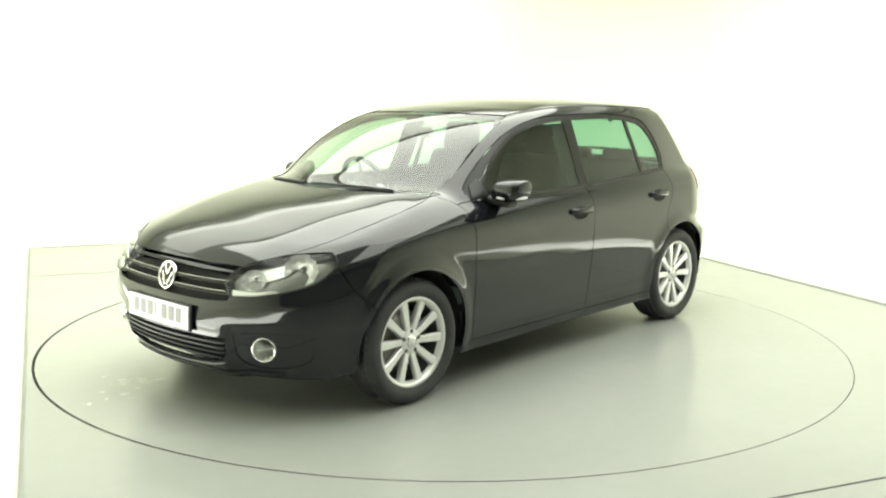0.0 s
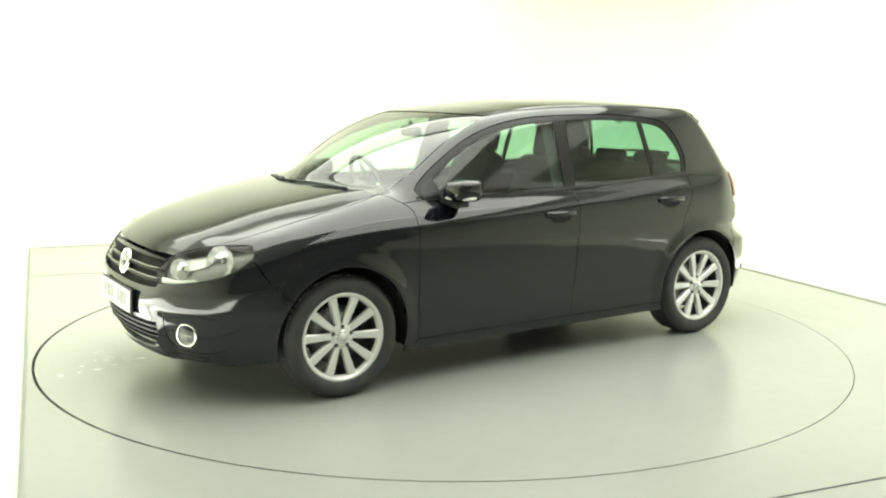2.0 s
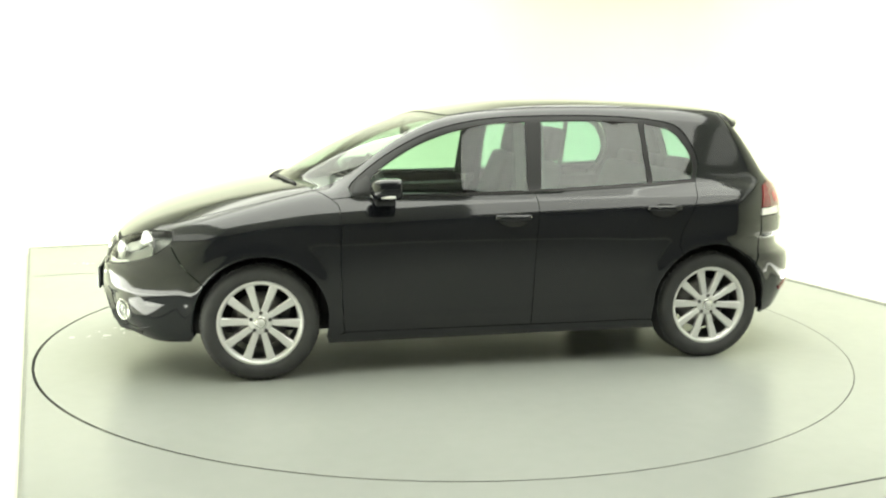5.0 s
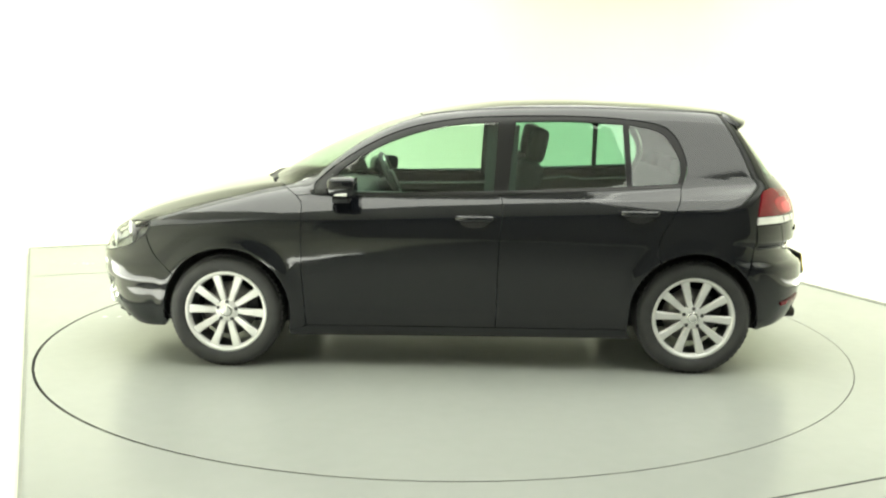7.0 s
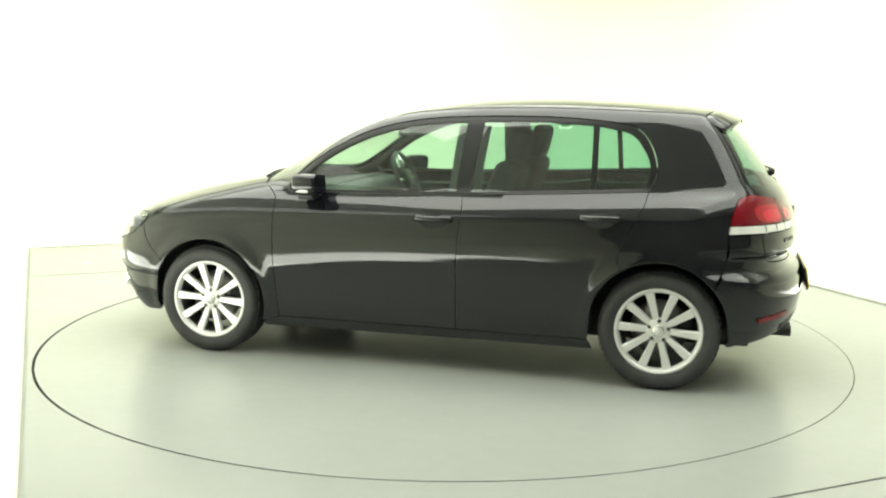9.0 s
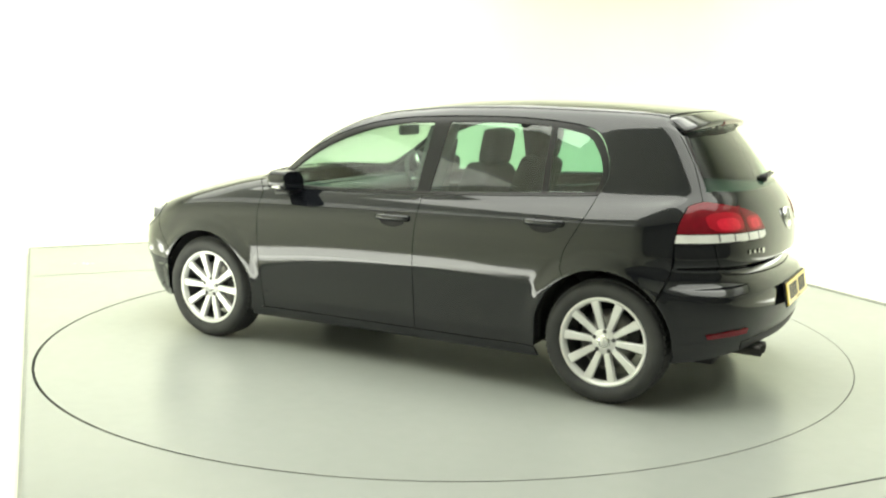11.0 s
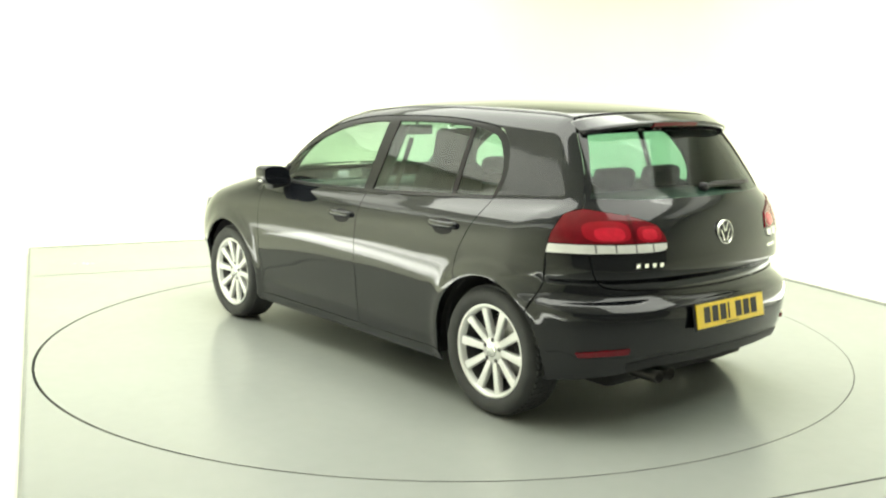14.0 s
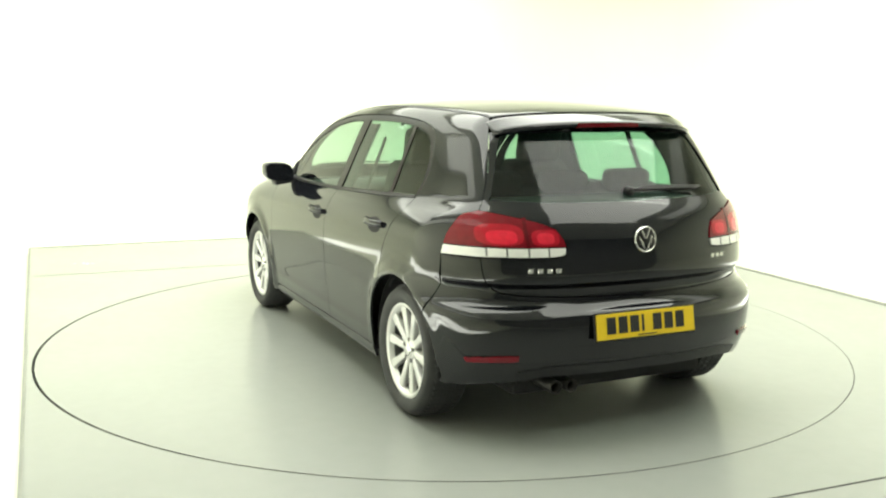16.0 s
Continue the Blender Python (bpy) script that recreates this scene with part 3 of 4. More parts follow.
quarter = join(glass_line[: -1], door_tail, arch(*RW, AR, 58, 141, 24), bumper_seam[::-1], lamp_front[::-1], lamp_top_side[::-1], hatch_side[::-1],
               roof_side[::-1], screen_side[::-1], smooth(np.vstack([screen_side[0], T((0.985, 0.69))]), 3), smooth(np.vstack([bonnet_side[-1], S((0.90, 0.955))]), 3), S((0.79, 0.966)))
sheet("body_side", SIDE, quarter, M["paint"], car, BOTH, step=0.025, ridge=True)
roof_outline = both(join(screen_head[::-1], roof_side, roof_rear))
sheet("roof", TOP, roof_outline, M["paint"], car, step=0.04, inset=0.004, thick=0.03)
sheet("roof_moulding", TOP, join(roof_side, roof_side[::-1] - np.array([0, 0.013, 0])), M["trim"], car, BOTH, off=0.002, inset=0.0, thick=0.02)

# Glass.
sheet("windscreen", TOP, both(join(screen_head[::-1], screen_side[::-1], screen_base[::-1])), M["glass_screen"], car, label="clear green-tinted windscreen", off=-0.004, inset=0.004, thick=0.005)
sheet("cowl", TOP, both(join(bonnet_rear[::-1], smooth(np.vstack([bonnet_side[-1], screen_side[0]]), 3), screen_base[::-1])), M["trim"], car, off=-0.012)
frame_outer = join(belt_front, belt_rear, glass_line[::-1])
g1 = join(smooth(S((0.735, 0.990), (0.665, 1.085), (0.52, 1.185), (0.37, 1.257), (0.178, 1.318), (-0.02, 1.352), (-0.205, 1.362))), smooth(S((-0.205, 1.362), (-0.180, 0.995))), smooth(S((-0.180, 0.995), (0.30, 0.986), (0.735, 0.983))))
g2 = join(smooth(S((-0.305, 1.366), (-0.60, 1.370), (-0.893, 1.356))), smooth(S((-0.893, 1.356), (-0.905, 1.030))), smooth(S((-0.905, 1.030), (-0.6, 1.015), (-0.265, 1.000))), smooth(S((-0.265, 1.000), (-0.305, 1.366)), 4))
g3 = join(smooth(S((-0.930, 1.352), (-1.07, 1.325), (-1.13, 1.29))), smooth(S((-1.13, 1.29), (-1.188, 1.20), (-1.205, 1.12), (-1.185, 1.045))), smooth(S((-1.185, 1.045), (-0.940, 1.034))), smooth(S((-0.940, 1.034), (-0.930, 1.352)), 4))
sheet("window_surround", SIDE, frame_outer, M["piano"], car, BOTH, "gloss black window surround", holes=(g1, g2, g3), off=-0.004)
sheet("front_door_window", SIDE, g1, M["glass_front"], car, BOTH, "green-tinted door glass", off=-0.008, inset=-0.004, thick=0.004)
sheet("rear_door_window", SIDE, g2, M["glass_rear"], car, BOTH, "dark green-tinted door glass", off=-0.008, inset=-0.004, thick=0.004)
sheet("quarter_window", SIDE, g3, M["glass_rear"], car, BOTH, "dark green-tinted door glass", off=-0.008, inset=-0.004, thick=0.004)
for nm, ln in (("belt_seal", belt_front), ("belt_seal", belt_rear)):
    up = S(*[(p[0], p[2] + 0.016) for p in ln])
    sheet(nm, SIDE, join(ln, up[::-1]), M["seam"], car, BOTH, off=0.004, inset=0.0, thick=0.012)

# Tail: hatch, glass, lamps, bumper.
hatch_half = join(smooth(R((0, 1.385), (0.3, 1.380), (0.50, 1.372))), R((0.555, 1.345)), smooth(R((0.555, 1.345), (0.605, 1.20), (0.650, 1.09), (0.690, 1.020))),
                  smooth(R((0.690, 1.020), (0.60, 1.003), (0.50, 0.980), (0.42, 0.950))), smooth(R((0.42, 0.950), (0.395, 0.91), (0.385, 0.872))), smooth(R((0.385, 0.872), (0.43, 0.833), (0.715, 0.826))),
                  smooth(R((0.715, 0.826), (0.705, 0.74), (0.66, 0.685), (0.58, 0.668))), smooth(R((0.58, 0.668), (0.3, 0.655), (0, 0.650))))
glass_half = join(smooth(R((0, 1.352), (0.3, 1.350), (0.515, 1.338))), smooth(R((0.515, 1.338), (0.580, 1.20), (0.625, 1.09), (0.640, 1.066))), smooth(R((0.640, 1.066), (0.4, 1.058), (0, 1.054))))
sheet("tailgate", TAIL_END, both(hatch_half), M["paint"], car, holes=(both(glass_half),), step=0.02)
sheet("rear_window", TAIL_END, both(glass_half), M["glass_hatch"], car, label="dark green-tinted rear window", off=-0.006, inset=-0.004, thick=0.004)
split = smooth(np.vstack([S((-1.617, 0.872)), R((0.74, 0.872), (0.60, 0.872), (0.385, 0.874))]))
lamp_red = join(split, smooth(R((0.385, 0.874), (0.395, 0.91), (0.42, 0.950))), smooth(R((0.42, 0.950), (0.50, 0.980), (0.60, 1.003), (0.690, 1.020))), lamp_top_side, lamp_front[:7])
lamp_clear = join(split, smooth(R((0.385, 0.874), (0.43, 0.835), (0.715, 0.828))), smooth(np.vstack([R((0.715, 0.828)), S((-1.612, 0.828))]), 4))
tail_lamps = sheet("tail_lamp", TAIL_END, lamp_red, M["red"], car, BOTH, "glossy red tail lamp over a clear strip", off=0.006, thick=0.02, step=0.02)
tail_strips = sheet("clear_strip", TAIL_END, lamp_clear, M["clear_strip"], car, BOTH, "white clear lamp strip", off=0.006, thick=0.02, step=0.02)
for lamp, strip, s in zip(tail_lamps, tail_strips, BOTH):
    strip.parent = lamp
    div = join(smooth(R((0.535, 0.874), (0.535, 0.995))), smooth(R((0.550, 0.995), (0.550, 0.874))))
    sheet("divider", TAIL_END, div, M["red_dark"], lamp, (s,), off=0.0075, thick=0.006, inset=0)
    for cy, cz, w, h, o, mt in ((0.470, 0.913, 0.058, 0.034, 0.0072, "red_mid"), (0.640, 0.925, 0.085, 0.045, 0.0072, "red_mid"), (0.470, 0.911, 0.036, 0.024, 0.0080, "red_bright"), (0.635, 0.915, 0.055, 0.029, 0.0080, "red_bright")):
        ring = R(*[(cy + w * math.copysign(abs(math.cos(a)) ** 0.7, math.cos(a)), cz + h * math.copysign(abs(math.sin(a)) ** 0.7, math.sin(a))) for a in np.linspace(0, 2 * math.pi, 28, endpoint=False)])
        sheet("lamp_chamber", TAIL_END, ring, M[mt], lamp, (s,), off=o, thick=0.004, inset=0)
    for y in (0.46, 0.54, 0.62, 0.69):
        bar_line = join(smooth(R((y, 0.836), (y, 0.870)), 2), smooth(R((y + 0.006, 0.870), (y + 0.006, 0.836)), 2))
        sheet("strip_rib", TAIL_END, bar_line, M["grey_print"], lamp, (s,), off=0.0076, thick=0.003, inset=0)
bumper_half = join(smooth(R((0, 0.648), (0.3, 0.653), (0.58, 0.666))), smooth(R((0.58, 0.666), (0.66, 0.683), (0.705, 0.738), (0.715, 0.824))), smooth(np.vstack([R((0.715, 0.824)), S((-1.612, 0.826))]), 4), bumper_seam,
                   arch(*RW, AR, 141, 192, 14), smooth(np.vstack([S((-1.64, 0.245), (-1.70, 0.255)), R((0.62, 0.285), (0.4, 0.314), (0, 0.320))])))
sheet("rear_bumper", TAIL_END, both(bumper_half), M["paint"], car, step=0.02)
sheet("bumper_insert", TAIL_END, both(join(smooth(R((0, 0.375), (0.4, 0.370), (0.60, 0.345))), smooth(R((0.60, 0.345), (0.58, 0.298)), 2), smooth(R((0.58, 0.298), (0.4, 0.318), (0, 0.324))))), M["trim"], car, label="matt black lower bumper insert", off=0.004)
refl = join(smooth(R((0.60, 0.418), (0.70, 0.410), (0.785, 0.398))), smooth(R((0.785, 0.398), (0.775, 0.378)), 2), smooth(R((0.775, 0.378), (0.70, 0.386), (0.60, 0.394))))
sheet("reflector", TAIL_END, refl, M["red"], car, BOTH, "red bumper reflector", off=0.009, inset=0, step=0.015)

# Nose: bumper, grilles, lamps.
lamp_bottom = smooth(np.vstack([F((0.47, 0.598), (0.58, 0.606), (0.69, 0.628)), S((1.834, 0.668), (1.735, 0.735))]))
bumper_front_half = join(smooth(F((0, 0.570), (0.25, 0.570), (0.44, 0.580), (0.47, 0.598))), lamp_bottom, nose_seam, arch(*FW, AR, 35, -12, 14),
                         smooth(np.vstack([S((1.645, 0.215), (1.72, 0.205)), F((0.62, 0.200), (0.3, 0.196), (0, 0.195))])))
low_half = join(smooth(F((0, 0.402), (0.25, 0.402), (0.432, 0.400))), smooth(F((0.432, 0.400), (0.425, 0.33), (0.385, 0.278))), smooth(F((0.385, 0.278), (0.3, 0.262), (0, 0.256))))
fog_loop = smooth(F((0.475, 0.42), (0.52, 0.452), (0.64, 0.462), (0.735, 0.455), (0.765, 0.40), (0.75, 0.31), (0.66, 0.268), (0.54, 0.265), (0.478, 0.29), (0.470, 0.36), (0.475, 0.42)))
sheet("front_bumper", NOSE_END, both(bumper_front_half), M["paint"], car, holes=(both(low_half), fog_loop[:-1], (fog_loop * np.array([1, -1, 1]))[:-1]), step=0.02, thick=0.025)
sheet("fog_panel", NOSE_END, fog_loop[:-1], M["paint"], car, BOTH, "black fog lamp surround", off=-0.003, inset=-0.003, step=0.025)
sheet("grille_backing", NOSE_END, both(low_half), M["under"], car, off=-0.04, inset=-0.006)


def bar(name, family, a, b, mat, off, thick=0.02, parent=None, sides=(1,), label=""):
    """A strip of the form between two runs of points."""
    return sheet(name, family, join(a, b[::-1]), mat, parent or car, sides, label, off=off, inset=0, thick=thick, closed=True)


def mirrored(half):
    return np.vstack([half, (half * np.array([1, -1, 1]))[::-1][1:]])


for k, z in enumerate((0.290, 0.316, 0.342, 0.368)):
    w = 0.40 if z < 0.3 else 0.424
    a = mirrored(smooth(F((w, z), (w * 0.6, z), (0, z))))
    b = mirrored(smooth(F((w, z + 0.010), (w * 0.6, z + 0.010), (0, z + 0.010))))
    bar("grille_slat", NOSE_END, a, b, M["trim"], -0.008)
a = mirrored(smooth(F((0.40, 0.272), (0.3, 0.254), (0, 0.247))))
b = mirrored(smooth(F((0.41, 0.281), (0.3, 0.263), (0, 0.256))))
bar("chrome_strip", NOSE_END, a, b, M["chrome"], 0.004, label="thin chrome strip under the lower grille")
a = mirrored(smooth(F((0.62, 0.226), (0.3, 0.215), (0, 0.212))))
b = mirrored(smooth(F((0.64, 0.240), (0.3, 0.230), (0, 0.227))))
bar("lip", NOSE_END, a, b, M["trim"], 0.006)

up_half = join(smooth(F((0, 0.694), (0.25, 0.692), (0.40, 0.682), (0.43, 0.655))), smooth(F((0.43, 0.655), (0.47, 0.600)), 3), smooth(F((0.47, 0.600), (0.44, 0.582), (0.25, 0.572), (0, 0.572))))
grille = sheet("grille", NOSE_END, both(up_half), M["under"], car, label="black radiator grille with two chrome slats", off=-0.03, inset=-0.01)[0]
sheet("bonnet_lip", NOSE_END, both(join(smooth(F((0, 0.716), (0.25, 0.714), (0.44, 0.708))), smooth(F((0.44, 0.700), (0.25, 0.700), (0, 0.702))))), M["paint"], car, off=-0.003, inset=0)
for z in (0.606, 0.650):
    a = mirrored(smooth(F((0.445, z + 0.002), (0.25, z - 0.002), (0, z - 0.003))))
    b = mirrored(smooth(F((0.438, z + 0.016), (0.25, z + 0.013), (0, z + 0.012))))
    bar("slat", NOSE_END, a, b, M["piano"], -0.002, parent=grille)
    a2 = mirrored(smooth(F((0.440, z + 0.013), (0.25, z + 0.010), (0, z + 0.009))))
    bar("chrome_slat", NOSE_END, a2, b, M["slat"], 0.001, parent=grille, thick=0.008)

def tube(points, radius, segments=10):
    """A round bar along points, closed at its ends."""
    bm = bmesh.new()
    pts = [Vector(p) for p in points]
    rings = []
    for i, p in enumerate(pts):
        d = (pts[min(i + 1, len(pts) - 1)] - pts[max(i - 1, 0)]).normalized()
        q = d.to_track_quat("Z", "Y")
        r = radius[i] if hasattr(radius, "__len__") else radius
        rings.append([bm.verts.new(p + q @ Vector((r * math.cos(2 * math.pi * k / segments), r * math.sin(2 * math.pi * k / segments), 0))) for k in range(segments)])
    for a, b in zip(rings, rings[1:]):
        for k in range(segments):
            j = (k + 1) % segments
            bm.faces.new((a[k], a[j], b[j], b[k]))
    bm.faces.new(rings[0][::-1])
    bm.faces.new(rings[-1])
    return bm


lamp_loop = join(lamp_bottom, lamp_rear_edge[::-1], bonnet_side[: lamp_meet + 1][::-1], smooth(F((0.43, 0.690), (0.425, 0.655), (0.47, 0.598))))
head_lamps = sheet("headlamp", NOSE_END, lamp_loop, M["lens"], car, BOTH, "clear headlamp with chrome reflectors", off=0.0, step=0.022, thick=0.03)
for lamp, s in zip(head_lamps, BOTH):
    sheet("housing", NOSE_END, lamp_loop, M["lamp_body"], lamp, (s,), off=-0.045, step=0.022, thick=0.02, inset=0.003)
    # A black tube round the lens stands in for the shaded gap there.
    rim_line = np.array(lamp_loop) * np.array([1, s, 1])
    rim_line = np.vstack([rim_line, rim_line[:1]])
    part("lamp_gap_line", tube(rim_line, 0.0042, 6), M["seam"], lamp)
    strip_a = smooth(np.vstack([F((0.475, 0.606), (0.58, 0.613), (0.68, 0.632))]))
    strip_b = smooth(np.vstack([F((0.465, 0.632), (0.58, 0.630), (0.66, 0.640))]))
    bar("light_strip", NOSE_END, strip_a, strip_b, M["bulb"], -0.012, thick=0.012, parent=lamp, sides=(s,))
# ---- car: solid parts ----
def revolve(profile, segments=72, axis="Y"):
    """Turns a profile of (radius, offset) round the y axis."""
    bm = bmesh.new()
    rings = []
    for r, o in profile:
        rings.append([bm.verts.new((r * math.cos(2 * math.pi * k / segments), o, r * math.sin(2 * math.pi * k / segments))) for k in range(segments)])
    for a, b in zip(rings, rings[1:]):
        for k in range(segments):
            j = (k + 1) % segments
            bm.faces.new((a[k], a[j], b[j], b[k]))
    return bm


def capped(profile, segments=48):
    bm = revolve(profile, segments)
    bm.verts.ensure_lookup_table()
    bm.faces.new(bm.verts[:segments])
    bm.faces.new(bm.verts[-segments:][::-1])
    return bm


def block(w, d, h, bevel=0.01, segs=2):
    bm = bmesh.new()
    bmesh.ops.create_cube(bm, size=1.0)
    bmesh.ops.scale(bm, verts=bm.verts, vec=(w, d, h))
    if bevel:
        bmesh.ops.bevel(bm, geom=bm.edges[:], offset=bevel, segments=segs, profile=0.6, affect="EDGES")
    return bm


def moved(bm, m):
    bmesh.ops.transform(bm, matrix=m, verts=bm.verts)
    return bm


# Wheel: y is outwards.
TR = 0.312


def wheel_spoke():
    """One straight spoke, broad at the rim, with bevelled flanks."""
    bm = bmesh.new()
    rows = []
    for r, half, y, deep in ((0.050, 0.0165, 0.068, 0.030), (0.085, 0.0172, 0.072, 0.030), (0.13, 0.0190, 0.076, 0.028), (0.175, 0.0215, 0.080, 0.024), (0.207, 0.0240, 0.082, 0.020)):
        sec = [(-half, y - deep), (-half, y - 0.006), (-half * 0.72, y), (half * 0.72, y), (half, y - 0.006), (half, y - deep)]
        rows.append([bm.verts.new((r, yy, c)) for c, yy in sec])
    for a, b in zip(rows, rows[1:]):
        for k in range(6):
            j = (k + 1) % 6
            bm.faces.new((a[k], a[j], b[j], b[k]))
    bm.faces.new(rows[0])
    bm.faces.new(rows[-1][::-1])
    return bm


def make_wheel(parent):
    wheel = new("wheel")
    wheel.parent = parent
    tyre = part("tyre", revolve([(0.222, 0.085), (0.232, 0.098), (0.255, 0.108), (0.280, 0.110), (0.294, 0.101), (0.303, 0.086), (0.3085, 0.070), (TR, 0.040), (TR, -0.040), (0.3085, -0.070), (0.302, -0.090), (0.28, -0.110), (0.25, -0.108), (0.222, -0.09)], 96), M["tyre"], wheel)
    bm = bmesh.new()
    for o in (-0.058, -0.020, 0.020, 0.058):
        for k in range(60):
            a = 2 * math.pi * (k + (0.5 if o > 0 else 0)) / 60
            m = Matrix.Rotation(a, 4, "Y") @ Matrix.Translation((TR + 0.0005, o, 0)) @ Matrix.Rotation(0.35 if o > 0 else -0.35, 4, "X")
            vs = [bm.verts.new(m @ Vector(c)) for c in ((0.002, -0.014, -0.012), (0.002, 0.014, -0.012), (0.002, 0.014, 0.012), (0.002, -0.014, 0.012), (-0.006, -0.016, -0.014), (-0.006, 0.016, -0.014), (-0.006, 0.016, 0.014), (-0.006, -0.016, 0.014))]
            for f in ((0, 1, 2, 3), (0, 4, 5, 1), (1, 5, 6, 2), (2, 6, 7, 3), (3, 7, 4, 0)):
                bm.faces.new([vs[i] for i in f])
    tagged(part("tread", bm, M["tyre"], tyre, smooth=False), kind="stuff")
    rim = part("rim", revolve([(0.200, 0.062), (0.206, 0.082), (0.215, 0.092), (0.2265, 0.0935), (0.2285, 0.088), (0.2245, 0.080), (0.212, 0.074)], 96), M["alloy"], wheel, "silver ten-spoke alloy rim")
    part("barrel", revolve([(0.212, 0.074), (0.204, 0.06), (0.196, -0.02), (0.20, -0.09)], 72), M["alloy_dark"], rim)
    sp = None
    for k in range(5):
        for d in (-18, 18):
            a = radians(90 + 72 * k + d)
            bmx = moved(wheel_spoke(), Matrix.Rotation(-a, 4, "Y"))
            part("spoke", bmx, M["alloy"], rim, smooth=False)
    part("hub", capped([(0.066, 0.030), (0.066, 0.064), (0.060, 0.071), (0.034, 0.073)]), M["alloy"], rim)
    cap = part("centre_cap", capped([(0.033, 0.070), (0.033, 0.077), (0.028, 0.080)]), M["chrome"], rim)
    part("cap_disc", capped([(0.023, 0.079), (0.022, 0.0815)], 32), M["alloy"], rim)
    for k in range(5):
        a = radians(90 + 72 * k)
        part("bolt", moved(capped([(0.0105, 0.066), (0.0105, 0.0735), (0.008, 0.0745)], 12), Matrix.Translation((0.052 * math.cos(a), 0, 0.052 * math.sin(a)))), M["alloy_dark"], rim)
    part("brake_disc", capped([(0.06, -0.005), (0.150, -0.002), (0.150, -0.025), (0.06, -0.03)], 48), M["disc"], wheel)
    part("caliper", moved(block(0.07, 0.05, 0.14, 0.012), Matrix.Translation((-0.13, 0.0, 0.03))), M["under"], wheel)
    return wheel


first = make_wheel(car)
first.matrix_basis = pose(1.286, 0.773, TR, 0, -3, 0)
copy_thing(first, pose(-1.288, 0.765, TR, 0, -3.5, 0))
copy_thing(first, pose(1.286, -0.773, TR, 0, 20, 180))
copy_thing(first, pose(-1.288, -0.765, TR, 0, 40, 180))

# Wheel housings and underside.
for wx, wz in (FW, RW):
    for s in BOTH:
        bm = bmesh.new()
        rows = []
        for a in np.linspace(-9, 189, 40):
            ca, sa = math.cos(radians(a)), math.sin(radians(a))
            rows.append([bm.verts.new((wx + r * ca, s * y, max(wz + r * sa, 0.24))) for r, y in ((0.362, 0.845), (0.37, 0.62), (0.37, 0.52))])
        for a, b in zip(rows, rows[1:]):
            for i in range(2):
                bm.faces.new((a[i], b[i], b[i + 1], a[i + 1]))
        bm.faces.new([r[2] for r in rows])
        part("wheel_housing", bm, M["under"], car, smooth=False)
part("underbody", moved(block(3.55, 1.06, 0.16, 0.03), Matrix.Translation((0.02, 0, 0.26))), M["under"], car, smooth=False)
part("floor_pan", moved(block(1.75, 1.66, 0.10, 0.03), Matrix.Translation((0.02, 0, 0.245))), M["under"], car, smooth=False)
part("engine_bay", moved(block(0.9, 1.02, 0.38, 0.05), Matrix.Translation((1.42, 0, 0.47))), M["under"], car, smooth=False)
part("bulkhead", moved(block(0.06, 1.5, 0.62, 0.02), Matrix.Translation((0.93, 0, 0.56))), M["under"], car, smooth=False)

# Exhaust: two pipes under the tail.
for y in (0.375, 0.455):
    bm = revolve([(0.030, -0.16), (0.030, 0.0), (0.027, 0.003), (0.026, -0.08)], 24)
    part("exhaust_pipe", moved(bm, Matrix.Translation((-1.965, y - 0.02, 0.270)) @ Matrix.Rotation(math.pi / 2, 4, "Z")), M["steel"], car, "dull steel twin exhaust pipe")
part("silencer", moved(block(0.22, 0.5, 0.16, 0.06, 4), Matrix.Translation((-1.66, 0.35, 0.31))), M["under"], car)

# Spoiler over the rear window.
bm = bmesh.new()
rows = []
ny = 28
for i in range(ny + 1):
    y = -0.545 + 1.09 * i / ny
    q = abs(y) / 0.545
    x0, x1 = -1.49 + 0.03 * q * q, -1.662 + 0.050 * q ** 2 + 0.05 * q ** 8
    z0 = float(T((x0, y))[0][2]) + 0.001
    z1 = 1.398 - 0.030 * q ** 2.2 - 0.012 * q ** 8
    sec = [(x0, z0 - 0.004), (x0 * 0.6 + x1 * 0.4, z0 * 0.6 + z1 * 0.4 + 0.006), (x1 + 0.03, z1 + 0.004), (x1, z1 - 0.004), (x1 + 0.002, z1 - 0.020), (x1 + 0.02, z1 - 0.027), (x0 - 0.09, z0 - 0.062), (x0, z0 - 0.06)]
    rows.append([bm.verts.new((a, y, b)) for a, b in sec])
for a, b in zip(rows, rows[1:]):
    for k in range(8):
        j = (k + 1) % 8
        bm.faces.new((a[k], a[j], b[j], b[k]))
bm.faces.new(rows[0])
bm.faces.new(rows[-1][::-1])
spoiler = part("spoiler", bm, M["paint"], car)
bm = bmesh.new()
rows = []
for i in range(13):
    y = -0.165 + 0.33 * i / 12
    q = abs(y) / 0.545
    x1, z1 = -1.662 + 0.050 * q ** 2, 1.398 - 0.030 * q ** 2.2
    rows.append([bm.verts.new(c) for c in ((x1 - 0.004, y, z1 - 0.004), (x1 - 0.004, y, z1 - 0.023), (x1 + 0.017, y, z1 - 0.030), (x1 + 0.012, y, z1 - 0.008))])
for a, b in zip(rows, rows[1:]):
    for k in range(4):
        j = (k + 1) % 4
        bm.faces.new((a[k], a[j], b[j], b[k]))
bm.faces.new(rows[0])
bm.faces.new(rows[-1][::-1])
part("brake_lamp", bm, M["red_dark"], spoiler, "dark red high brake lamp strip", smooth=False)

